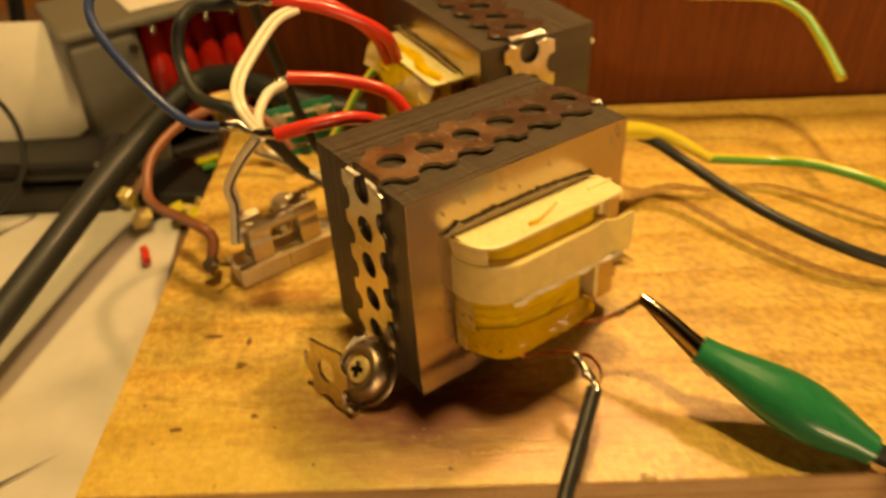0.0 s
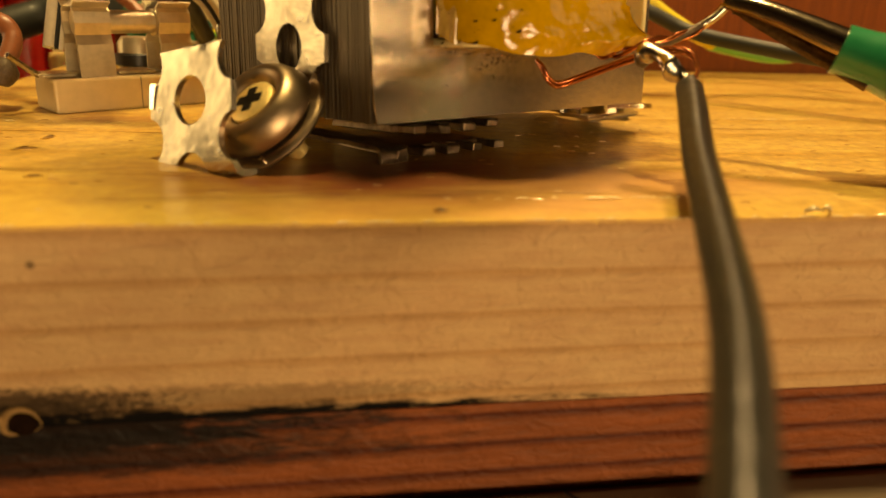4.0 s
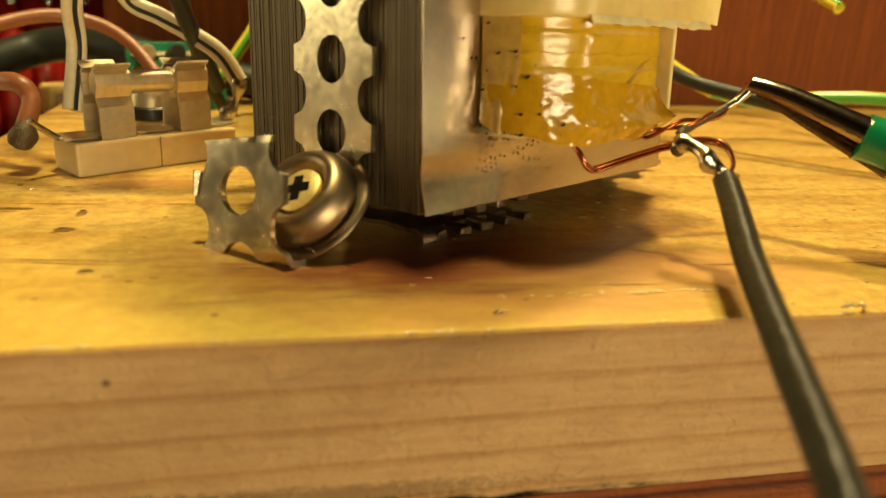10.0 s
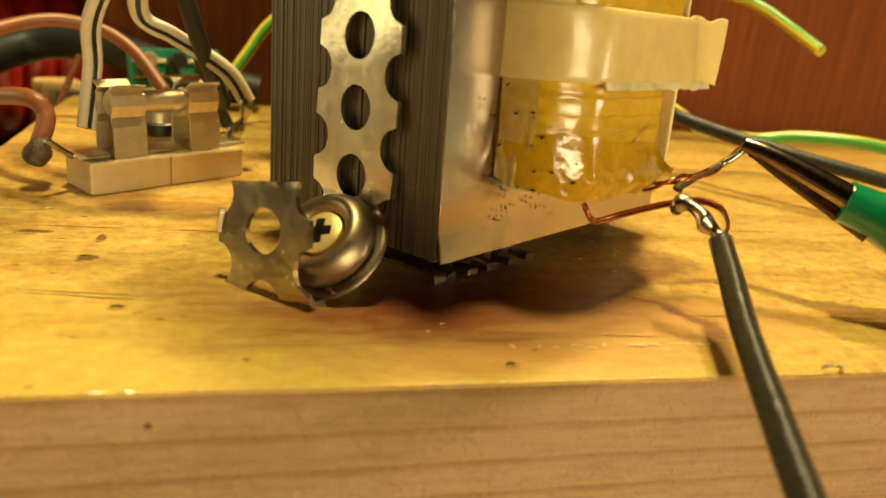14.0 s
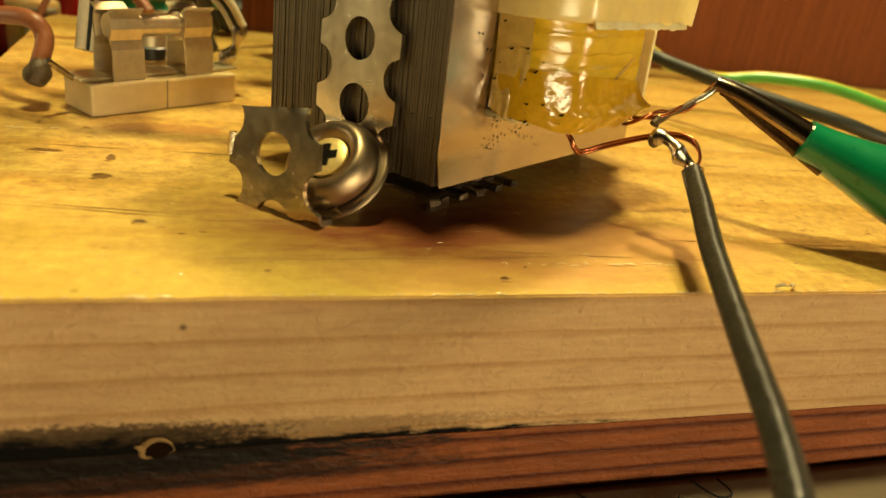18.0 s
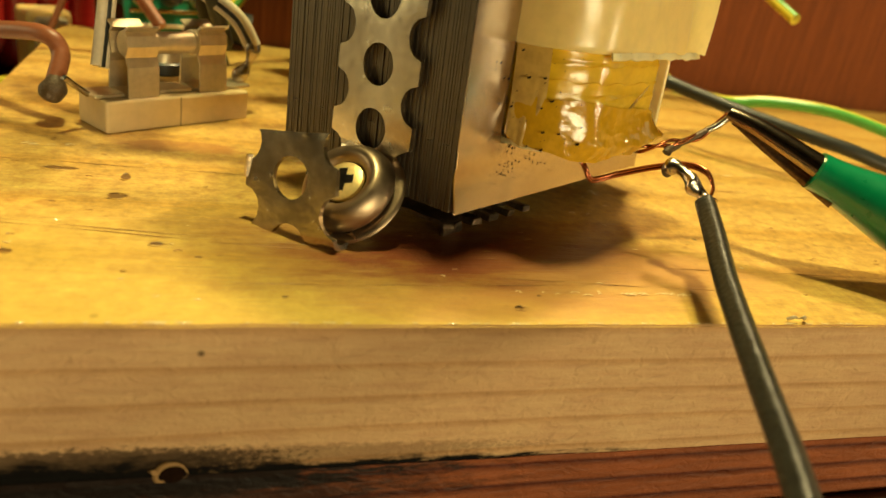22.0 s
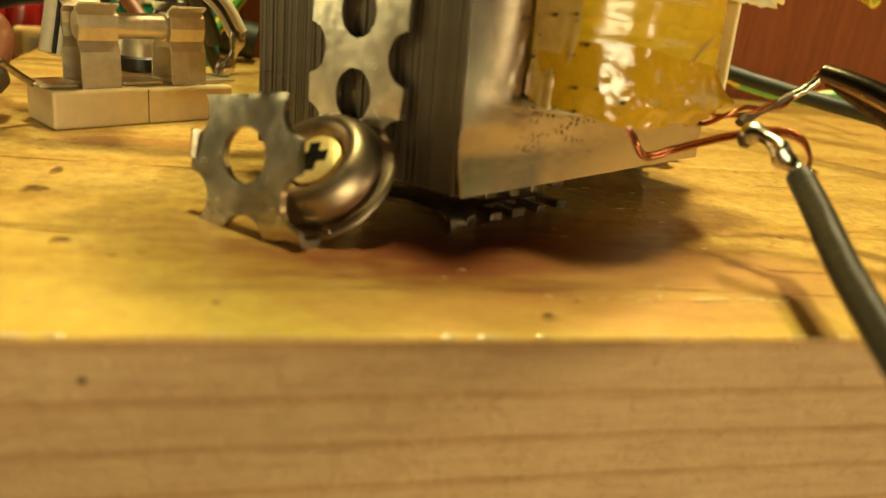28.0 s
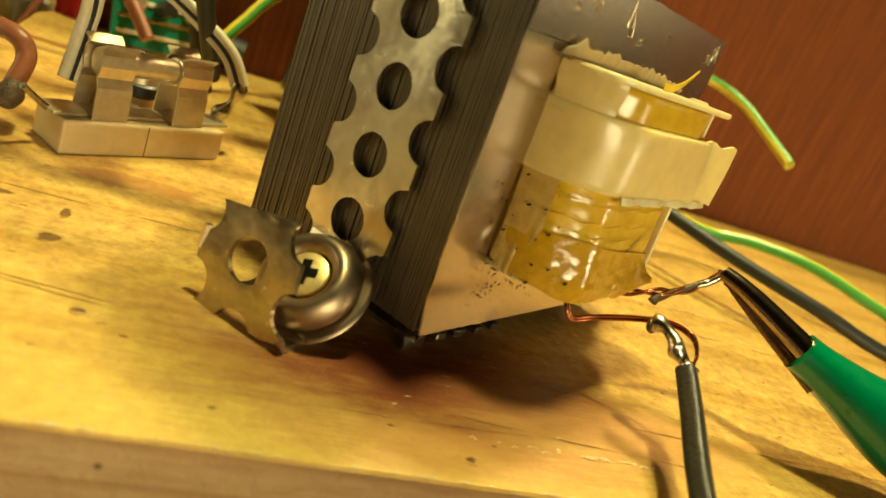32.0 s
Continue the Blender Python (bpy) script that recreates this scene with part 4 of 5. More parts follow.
def twin(name, pts, r, label, m1=WHITE_PVC, m2=BLACK_PVC, turns=0.3):
    e = thing(name, Matrix(), label, "wire", "loose wires")
    for a in (0.0, math.pi):
        part("strand", tube(pts, r * 0.86, 12, 12, offset=(r * 0.80, a), twist=turns), m1, e, "cream insulation", True)
    part("stripe", tube(pts, r * 0.55, 8, 12, offset=(r * 0.42, -math.pi / 2), twist=turns), m2, e, "black line between the strands", True)
    return e


def earth(name, pts, r, label, turns=1.0, angle=0.1, m1=YELLOW_PVC, m2=GREEN_PVC):
    e = thing(name, Matrix(), label, "wire", "loose wires")
    part("sheath", tube(pts, r, 14, 12), m1, e, "insulation", True)
    part("stripe", tube(pts, r * 0.72, 12, 12, offset=(r * 0.40, angle), twist=turns), m2, e, "stripe of the second colour", True)
    return e


wire("black_wire", [(0.074, 0.118, 0.024), (0.0863, 0.1130, 0.0212), (0.0967, 0.1066, 0.0163), (0.107, 0.0928, 0.0138), (0.1167, 0.081, 0.0122), (0.1305, 0.0688, 0.0103), (0.1478, 0.062, 0.0066), (0.18, 0.052, 0.003), (0.24, 0.05, 0.0018)], 0.0018, BLACK_PVC, "black insulated wire lying over the varnished board")
e = earth("earth_wire", [(0.106, 0.1135, 0.0130), (0.1258, 0.1155, 0.0099), (0.1375, 0.1088, 0.0124), (0.1507, 0.0975, 0.0134), (0.1662, 0.0865, 0.0105), (0.19, 0.075, 0.006), (0.25, 0.07, 0.0018)], 0.0016, "green and yellow earth wire leaving a yellow sleeve", 0.6, 1.5, GREEN_PVC, YELLOW_PVC)
part("sleeve", tube([(0.066, 0.098, 0.034), (0.076, 0.107, 0.0285), (0.086, 0.114, 0.0235), (0.096, 0.1165, 0.0185), (0.107, 0.1132, 0.0128)], lambda u: 0.0029 * (1 - 0.45 * u * u), 14, 10), YELLOW_PVC, e, "limp yellow sleeve", True)
earth("cut_earth_wire", [(-0.022, 0.140, 0.010), (-0.015, 0.145, 0.020), (-0.008, 0.150, 0.029), (0.012, 0.160, 0.045), (0.045, 0.165, 0.057), (0.060, 0.165, 0.0595), (0.080, 0.164, 0.058), (0.1037, 0.160, 0.0518), (0.122, 0.160, 0.0503), (0.1364, 0.158, 0.0490), (0.1435, 0.1498, 0.0461), (0.1463, 0.1378, 0.0412), (0.1476, 0.1225, 0.0356)], 0.0016, "yellow and green wire with a cut end standing in the air")
e = thing("test_lead", Matrix(), "dark grey test lead soldered to a copper coil wire", "wire", "loose wires")
part("insulation", tube([(0.0526, 0.0156, 0.0128), (0.0494, 0.0075, 0.0110), (0.0445, -0.0046, 0.0082), (0.0381, -0.0212, 0.0056), (0.0311, -0.0380, 0.0037), (0.0229, -0.0545, 0.0008), (0.0155, -0.0714, -0.0040), (0.0079, -0.0884, -0.0115), (-0.004, -0.130, -0.0325)], 0.00165, 20, 10, lobes=0.09, twist=1.3), GREY_PVC, e, "ridged dark insulation", True)
part("soldered_end", tube([(0.0491, 0.0222, 0.0156), (0.0497, 0.0210, 0.0161), (0.0510, 0.0192, 0.0152), (0.0521, 0.0172, 0.0141), (0.0526, 0.0154, 0.0127)], lambda u: 0.00088 + 0.0006 * math.sin(u * 7 + 0.8) ** 2, 18, 14, wobble=0.0012), SOLDER, e, "shiny lumpy solder", True)
part("burnt_end", tube([(0.0487, 0.0228, 0.0153), (0.0490, 0.0223, 0.0156), (0.0494, 0.0216, 0.0159)], lambda u: 0.0008 + 0.0005 * math.sin(math.pi * u), 12, 6, wobble=0.0007), BURNT, e, "dark burnt tip", True)

M1 = T1


def loc(x, y, z):
    return tuple(M1 @ Vector((x, y, z)))


for lift in (0.0, 0.00055):
    wire("copper_wire", [(0.0358, 0.0290, 0.0148), (0.0362, 0.0272, 0.0142 - lift), (0.0372, 0.0268, 0.0126 - lift), (0.0391, 0.0277, 0.0119 - lift), (0.0430, 0.0272, 0.0134 - lift), (0.0480, 0.0248, 0.0158 - lift), (0.0518, 0.0222, 0.0173 - lift), (0.0537, 0.0192, 0.0172 - lift), (0.0542, 0.0172, 0.0152), (0.0533, 0.0160, 0.0135)], 0.00030, COPPER, "thin enamelled copper wire from the coil", "copper coil ends", 0, 8)
e = thing("twisted_copper_wire", Matrix(), "twisted enamelled copper wires held in the clip", "wire", "copper coil ends")
for k in range(2):
    part("strand", tube([(0.0465, 0.0375, 0.0160), (0.0485, 0.0350, 0.0152), (0.0505, 0.0338, 0.0160), (0.0546, 0.0328, 0.0176), (0.0590, 0.0336, 0.0184), (0.0628, 0.0345, 0.0196), (0.0662, 0.0338, 0.0235)], 0.00034, 8, 10, offset=(0.00045, k * math.pi), twist=15), COPPER, e, "", True)
part("tinned_stub", tube([(0.0540, 0.0322, 0.0158), (0.0548, 0.0326, 0.0166), (0.0585, 0.0335, 0.0180), (0.0628, 0.0345, 0.0200)], lambda u: 0.00085 - 0.0003 * u, 10, 6, wobble=0.0004), BURNT, e, "dull burnt tinned end", True)
part("nick", tube([(0.0628, 0.0346, 0.0198), (0.0645, 0.0342, 0.0216), (0.0662, 0.0338, 0.0236)], 0.0007, 10, 5, wobble=0.0004), SOLDER, e, "bright tinned twist", True)

# crocodile clip with a green boot
clip = thing("crocodile_clip", Matrix(), "steel crocodile clip in a green vinyl boot", "clip")
A, B = Vector((0.0775, 0.0222, 0.0178)), Vector((0.1120, 0.0012, 0.0060))


def boot(u):
    return 0.0040 + 0.0046 * math.sin(math.pi * min(1, u * 0.93)) ** 1.6 * (0.6 + 0.55 * u) - 0.0006 * u


part("boot", tube([A.lerp(B, i / 26) for i in range(27)], boot, 28, 1, None, flat=0.86, straight=True), GREEN_BOOT, clip, "glossy green vinyl boot", True)
part("collar", tube([A.lerp(B, 0.96), A.lerp(B, 1.04), A.lerp(B, 1.13)], lambda u: 0.0026 - 0.0006 * u, 14, 4), BLACK_PVC, clip, "black cable collar", True)
tip = Vector((0.0664, 0.0342, 0.0243))
up = Vector((0, 0, 1))
dirv = (A - tip).normalized()
sidev = dirv.cross(up).normalized()
upv = sidev.cross(dirv)


def jaw(start, end, wid0, wid1, th, curl):
    bm = bmesh.new()
    rings = []
    for i in range(13):
        u = i / 12
        c = start.lerp(end, u) + upv * (curl * (1 - u) ** 6)
        w = wid0 + (wid1 - wid0) * u
        ring = []
        for k in range(9):
            a = -0.55 + (math.pi + 1.1) * k / 8
            ring.append(bm.verts.new(c + sidev * (w * 0.85 * math.cos(a)) + upv * (w * math.sin(a))))
        rings.append(ring)
    for a, b in zip(rings, rings[1:]):
        for k in range(8):
            bm.faces.new((a[k], a[k + 1], b[k + 1], b[k]))
    bmesh.ops.recalc_face_normals(bm, faces=bm.faces)
    bmesh.ops.solidify(bm, geom=bm.faces[:], thickness=th)
    return bm


part("upper_jaw", jaw(tip, A + upv * 0.0008 + dirv * 0.006, 0.0016, 0.0027, 0.0005, -0.0010), JAW, clip, "dark bright-plated upper jaw", True)
bm = jaw(tip - upv * 0.0014, A - upv * 0.0026 + dirv * 0.006, 0.0010, 0.0016, 0.0005, 0.0006)
for i in range(7):
    c = (tip - upv * 0.0012).lerp(A - upv * 0.0022, i / 9)
    box((c.x - 0.0004, c.y - 0.0004, c.z - 0.0006), (c.x + 0.0004, c.y + 0.0004, c.z + 0.0006), bm=bm)
part("lower_jaw", bm, DARKENED_STEEL, clip, "toothed lower jaw", True)
part("lead", tube([A.lerp(B, 1.10), (0.1185, -0.0070, 0.0020), (0.1210, -0.0125, -0.0030), (0.1235, -0.0155, -0.0110), (0.1265, -0.0190, -0.0225), (0.130, -0.030, -0.0330), (0.14, -0.06, -0.0340)], 0.0017, 12, 10), RED_PVC, clip, "red insulated lead", True)

# fuse holder
F = pose(-0.0420, 0.0706, 0.0, 0, 0, 35.5)
fh = thing("fuse_holder", F, "open fuse holder with cream ceramic base and spring clips", "fuse holder")
bm = box((0, 0, 0), (0.0330, 0.0105, 0.0062), 0.0005)
part("base", bm, CERAMIC, fh, "cream ceramic base")
part("joint_line", box((0.0160, -0.00006, 0.0002), (0.01615, 0.0002, 0.0060)), BLACK_PLASTIC, fh, "fine dark crack")


def fuse_clip(x0):
    bm = bmesh.new()
    w = 0.0066
    for sgn in (-1, 1):
        prof = [(0.0052 + sgn * 0.0034, 0.0062), (0.0052 + sgn * 0.0032, 0.0120), (0.0052 + sgn * 0.0024, 0.0138), (0.0052 + sgn * 0.0030, 0.0160), (0.0052 + sgn * 0.0028, 0.0178), (0.0052 + sgn * 0.0018, 0.0188), (0.0052 + sgn * 0.0036, 0.0200)]
        rows = [[bm.verts.new((x0 + k * w / 4, y, z)) for k in range(5)] for y, z in prof]
        for a, b in zip(rows, rows[1:]):
            for k in range(4):
                bm.faces.new((a[k], a[k + 1], b[k + 1], b[k]))
    rows = [[bm.verts.new((x0 + k * w / 4, y, 0.0068)) for k in range(5)] for y in (0.0018, 0.0086)]
    for k in range(4):
        bm.faces.new((rows[0][k], rows[0][k + 1], rows[1][k + 1], rows[1][k]))
    bmesh.ops.recalc_face_normals(bm, faces=bm.faces)
    bmesh.ops.solidify(bm, geom=bm.faces[:], thickness=0.0004)
    return bm


part("spring_clip", fuse_clip(0.0055), CLIPMETAL, fh, "tinned spring clip")
part("spring_clip", fuse_clip(0.0215), CLIPMETAL, fh, "tinned spring clip")
fu = part("fuse", lathe([(0.0001, 0), (0.0024, 0), (0.0026, 0.0006), (0.0026, 0.0050), (0.0022, 0.0052), (0.0022, 0.0148), (0.0026, 0.0150), (0.0026, 0.0194), (0.0024, 0.0200), (0.0001, 0.0200)], 24, pose(0.0066, 0.0052, 0.0160, 0, 90, 0)), CLIPMETAL, fh, "glass fuse with metal caps", True)
part("solder_tag", box((-0.0010, 0.0022, 0.0063), (0.0052, 0.0088, 0.0070), 0.0003), CLIPMETAL, fh, "tinned solder tag")
part("solder_tag", box((0.0130, 0.0026, 0.0063), (0.0205, 0.0084, 0.0070), 0.0003), CLIPMETAL, fh, "tinned strip")
part("solder_tag", box((0.0284, 0.0022, 0.0063), (0.0350, 0.0088, 0.0070), 0.0003), CLIPMETAL, fh, "tinned solder tag")
bm = tube([(0.0335, 0.0052, 0.0068), (0.0350, 0.0046, 0.0100), (0.0360, 0.0042, 0.0130), (0.0367, 0.0040, 0.0156)], lambda u: 0.0013 + 0.0005 * math.sin(9 * u), 12, 6, wobble=0.0008)
part("solder_joint", bm, SOLDER, fh, "lumpy bright solder joint", True)
wire("tag_strip", [tuple(F @ Vector((-0.0008, 0.005, 0.0066))), tuple(F @ Vector((-0.0028, 0.0045, 0.0080))), tuple(F @ Vector((-0.0060, 0.0036, 0.0105)))], 0.0006, SOLDER, "bent tinned wire end at the fuse holder")
o = wire("orange_wire", [(-0.0515, 0.0755, 0.0080), (-0.0508, 0.0790, 0.0130), (-0.0540, 0.0810, 0.0158), (-0.0640, 0.0900, 0.0140), (-0.0735, 0.0985, 0.0120), (-0.0790, 0.1066, 0.0125), (-0.0800, 0.1200, 0.0180), (-0.0730, 0.1330, 0.0225), (-0.0620, 0.1400, 0.0250), (-0.0510, 0.1420, 0.0230), (-0.0430, 0.1400, 0.0180), (-0.036, 0.135, 0.010)], 0.0017, ORANGE_PVC, "orange-brown insulated wire looping to the fuse holder")
wire("wire_knot", [(-0.0522, 0.0748, 0.0045), (-0.0516, 0.0750, 0.0065), (-0.0512, 0.0757, 0.0090)], lambda u: 0.0006 + 0.0019 * math.sin(math.pi * (0.10 + 0.80 * u)) + 0.0001 * math.sin(u * 13), BURNT, "dark burnt solder knot at the end of the orange wire", wob=0.0012)

wire("blue_wire", [(-0.036, 0.110, 0.0742), (-0.048, 0.105, 0.080), (-0.060, 0.100, 0.085), (-0.066, 0.095, 0.086), (-0.070, 0.090, 0.081), (-0.067, 0.085, 0.074), (-0.058, 0.080, 0.063), (-0.046, 0.072, 0.056), (-0.034, 0.066, 0.057)], 0.0013, BLUE_PVC, "dark blue wire looping between two splices")
wire("black_loop_wire", [(-0.033, 0.109, 0.0740), (-0.041, 0.110, 0.0725), (-0.050, 0.110, 0.072), (-0.054, 0.105, 0.068), (-0.054, 0.100, 0.060), (-0.048, 0.090, 0.054), (-0.036, 0.082, 0.053), (-0.028, 0.086, 0.040), (-0.024, 0.095, 0.026), (-0.020, 0.11, 0.012)], 0.0018, BLACK_PVC, "black wire loop behind the fuse holder")
twin("twin_wire", [(-0.027, 0.066, 0.056), (-0.031, 0.070, 0.061), (-0.033, 0.080, 0.063), (-0.030, 0.090, 0.067), (-0.025, 0.099, 0.0715), (-0.020, 0.104, 0.0725)], 0.0011, "cream and black twin wire bent in an arch", turns=0.6)
wire("tan_wire", [(-0.0225, 0.086, 0.0590), (-0.0265, 0.082, 0.0580), (-0.0280, 0.074, 0.0560), (-0.0270, 0.068, 0.0545)], 0.0014, WHITE_PVC, "dirty cream wire at a splice")
twin("twin_wire", [(-0.027, 0.066, 0.054), (-0.034, 0.070, 0.045), (-0.0415, 0.078, 0.032), (-0.043, 0.083, 0.022), (-0.0440, 0.0790, 0.0110)], 0.0012, "cream and black twin wire running down to the fuse holder", turns=0.4)
twin("twin_wire", [(-0.027, 0.066, 0.054), (-0.034, 0.085, 0.040), (-0.036, 0.098, 0.031), (-0.030, 0.099, 0.0275), (-0.024, 0.097, 0.0245), (-0.018, 0.0955, 0.0205), (-0.0145, 0.0950, 0.0150)], 0.0012, "cream and black twin wire bent to the far fuse clip", turns=0.4)
for pts, lab in (([(-0.026, 0.105, 0.0752), (-0.013, 0.105, 0.0722), (-0.002, 0.106, 0.0670), (0.004, 0.109, 0.0610), (0.006, 0.115, 0.0520)], "red insulated wire running into a yellow taped coil"),
                 ([(-0.023, 0.109, 0.0752), (-0.011, 0.109, 0.0712), (-0.003, 0.110, 0.0650), (0.001, 0.113, 0.0590), (0.003, 0.118, 0.0500)], "red insulated wire running into a yellow taped coil"),
                 ([(-0.0215, 0.0860, 0.0605), (-0.008, 0.0865, 0.0590), (0.004, 0.0860, 0.0555), (0.010, 0.0830, 0.0500), (0.012, 0.079, 0.044)], "red insulated wire with a stripped twisted end"),
                 ([(-0.0220, 0.0640, 0.0555), (-0.012, 0.0650, 0.0575), (-0.003, 0.0675, 0.0575), (0.004, 0.0720, 0.0530), (0.008, 0.076, 0.045)], "red insulated wire with a stripped twisted end")):
    wire("red_wire", pts, 0.0018, RED_PVC, lab, "red wires")
for pts in ([(-0.036, 0.0665, 0.0575), (-0.030, 0.0660, 0.0570), (-0.0255, 0.0648, 0.0558), (-0.0215, 0.0640, 0.0555)],
            [(-0.0385, 0.1100, 0.0740), (-0.033, 0.1070, 0.0742), (-0.0290, 0.1055, 0.0745), (-0.0255, 0.1050, 0.0751)],
            [(-0.0245, 0.0855, 0.0585), (-0.0225, 0.0860, 0.0600), (-0.0205, 0.0860, 0.0605)]):
    wire("wire_splice", pts, lambda u: 0.0012 + 0.0004 * math.sin(u * 9), SOLDER, "twisted tinned wire splice", "splices", 0.0006)

wire("black_cable", [(-0.168, -0.110, -0.0298), (-0.150, -0.035, -0.0285), (-0.137, 0.020, -0.0205), (-0.122, 0.080, -0.0108), (-0.108, 0.135, -0.0012), (-0.095, 0.170, 0.0062), (-0.082, 0.189, 0.0122), (-0.065, 0.186, 0.0150), (-0.050, 0.176, 0.0135), (-0.034, 0.170, 0.0095), (-0.012, 0.169, 0.0056)], 0.0053, BLACK_PVC, "thick black mains cable crossing the clutter")

# ---- behind and beside the board ----
def paper(name, corners, label, z, n=14, wave=0.0006, material=PAPER):
    bm = bmesh.new()
    c = [Vector(p) for p in corners]
    g = [[bm.verts.new((c[0].lerp(c[1], i / n)).lerp(c[3].lerp(c[2], i / n), j / n)) for j in range(n + 1)] for i in range(n + 1)]
    for i in range(n):
        for j in range(n):
            bm.faces.new((g[i][j], g[i + 1][j], g[i + 1][j + 1], g[i][j + 1]))
    for v in bm.verts:
        v.co.z += z + wave * (1 + noise.noise(v.co * 25 + Vector((z * 5000, 0, 0))))
    bmesh.ops.recalc_face_normals(bm, faces=bm.faces)
    bmesh.ops.solidify(bm, geom=bm.faces[:], thickness=0.00012)
    return tagged(put_mesh(name, bm, material, None, "", True), label, "paper", "papers on the table")


paper("paper_sheet", [(-0.30, -0.06, 0), (-0.072, -0.02, 0), (-0.094, 0.170, 0), (-0.27, 0.175, 0)], "white paper sheet on the table beside the board", TT + 0.0006)
# The two front sheets carry the shade before the board in their colour.
paper("paper_sheet", [(-0.030, -0.30, 0), (0.42, -0.32, 0), (0.44, -0.003, 0), (-0.022, -0.003, 0)], "paper with pencil sketch, coloured dark for shade, in front of the board", TT + 0.0006, material=SHADED_PAPER)
paper("paper_sheet", [(-0.16, -0.25, 0), (0.00, -0.26, 0), (0.00, -0.004, 0), (-0.066, -0.004, 0)], "old brownish paper sheet, coloured darker for shade, in front of the board", TT + 0.0001, material=SHADED_OLDPAPER)
sk = thing("pencil_sketch", pose(0, 0, TT + 0.0019), "scribbled ink strokes on the paper", "drawing")
for pts in ([(0.007, -0.0045), (0.012, -0.012), (0.020, -0.020)], [(0.010, -0.004), (0.0095, -0.009)], [(0.0165, -0.004), (0.017, -0.009), (0.0185, -0.008), (0.0185, -0.005)],
            [(0.048, -0.009), (0.051, -0.006)], [(0.048, -0.013), (0.0515, -0.0095)], [(0.055, -0.003), (0.0575, -0.007), (0.0605, -0.0065), (0.060, -0.003)], [(0.034, -0.003), (0.0365, -0.008), (0.033, -0.014), (0.029, -0.0145)], [(0.0150, -0.0035), (0.0158, -0.0085)]):
    part("stroke", tube([(x, y, 0.0) for x, y in pts], 0.00018, 6, 4), INK, sk)

# clutter behind the fuse holder
pcb = thing("circuit_board", pose(-0.034, 0.150, 0.0, 74, 0, 24), "small green circuit board leaning behind the fuse holder", "circuit board")
part("board", box((-0.012, 0.0, -0.0008), (0.014, 0.019, 0.0008), 0.0002), TEAL, pcb, "green lacquered board")
for k in range(4):
    part("track", box((-0.011, 0.003 + 0.004 * k, 0.0009), (0.013, 0.0042 + 0.004 * k, 0.0013), 0.0002), WHITE_PVC if k % 2 else SOLDER, pcb, "pale strip")
for k in range(3):
    part("component", lathe([(0.0001, 0), (0.0020, 0), (0.0022, 0.0006), (0.0022, 0.0060), (0.0018, 0.0066), (0.0001, 0.0066)], 16, pose(-0.008 + 0.008 * k, 0.015, 0.0010)), (CLIPMETAL, BLACK_PLASTIC, CLIPMETAL)[k], pcb, "small round component", True)
cn = thing("plug_connector", pose(-0.079, 0.192, TT, 0, 0, 30), "cream plastic plug connector behind the board", "connector")
part("body", box((0.0, 0.0, 0.0), (0.014, 0.012, 0.036), 0.0015), CREAM, cn, "cream plastic body")
part("cap", box((0.002, -0.002, 0.022), (0.012, 0.001, 0.034), 0.001), WHITE_PVC, cn, "white plastic cap")
for k in range(3):
    part("pin", box((0.003 + 0.005 * k, -0.0032, 0.010), (0.0045 + 0.005 * k, 0.0, 0.016), 0.0003), CLIPMETAL, cn)
lp = thing("round_terminal", pose(-0.0335, 0.1010, 0.0), "small round metal terminal with a black ring behind the fuse holder", "terminal")
part("barrel", lathe([(0.0001, 0), (0.0040, 0), (0.0042, 0.0006), (0.0042, 0.0110), (0.0034, 0.0122), (0.0001, 0.0124)], 24), CLIPMETAL, lp, "dull metal barrel", True)
part("ring", lathe([(0.0043, 0.0060), (0.0049, 0.0064), (0.0049, 0.0086), (0.0043, 0.0090)], 24), BLACK_PLASTIC, lp, "black ring", True)
part("lug", box((-0.0010, -0.0075, 0.0040), (0.0010, -0.0040, 0.0048), 0.0002), CLIPMETAL, lp)
wire("black_strand", [(-0.033, 0.109, 0.0735), (-0.031, 0.118, 0.050), (-0.028, 0.124, 0.028), (-0.024, 0.128, 0.012), (-0.020, 0.134, 0.0022)], 0.0017, BLACK_PVC, "black wire falling behind the fuse holder")
wire("back_cable", [(-0.214, 0.296, TT + 0.0045), (-0.211, 0.300, 0.000), (-0.202, 0.302, 0.040), (-0.190, 0.315, 0.090), (-0.180, 0.350, 0.160), (-0.176, 0.400, 0.240), (-0.176, 0.414, 0.290)], 0.0042, BLACK_PVC, "black cable hanging down at the back of the table")
wire("brown_strand", [(-0.064, 0.176, 0.012), (-0.070, 0.168, -0.004), (-0.076, 0.160, -0.018), (-0.082, 0.152, -0.030)], 0.0010, ORANGE_PVC, "thin brown wire hanging behind the board")
for k, (x, y, mt) in enumerate(((-0.082, 0.176, GREEN_PVC), (-0.085, 0.179, YELLOW_PLASTIC), (-0.079, 0.180, YELLOW_PLASTIC))):
    tagged(put_mesh("crimp_sleeve", tube([(x - 0.003, y, TT + 0.0145 + 0.001 * k), (x + 0.003, y + 0.001, TT + 0.0150 + 0.001 * k)], 0.0017, 12), mt, None, "", True), "small coloured crimp sleeve on a black tray", "sleeve", "scraps behind the board")

# wear on the board
# Dark colour that stands for the shade inside the empty hole.
PIT_SHADE = mat("pit_shade", (0.014, 0.006, 0.003), 0.9, 0, 800, 0.5, 0.4)
PIT_SHADE.node_tree.nodes["Principled BSDF"].inputs["Specular IOR Level"].default_value = 0.05
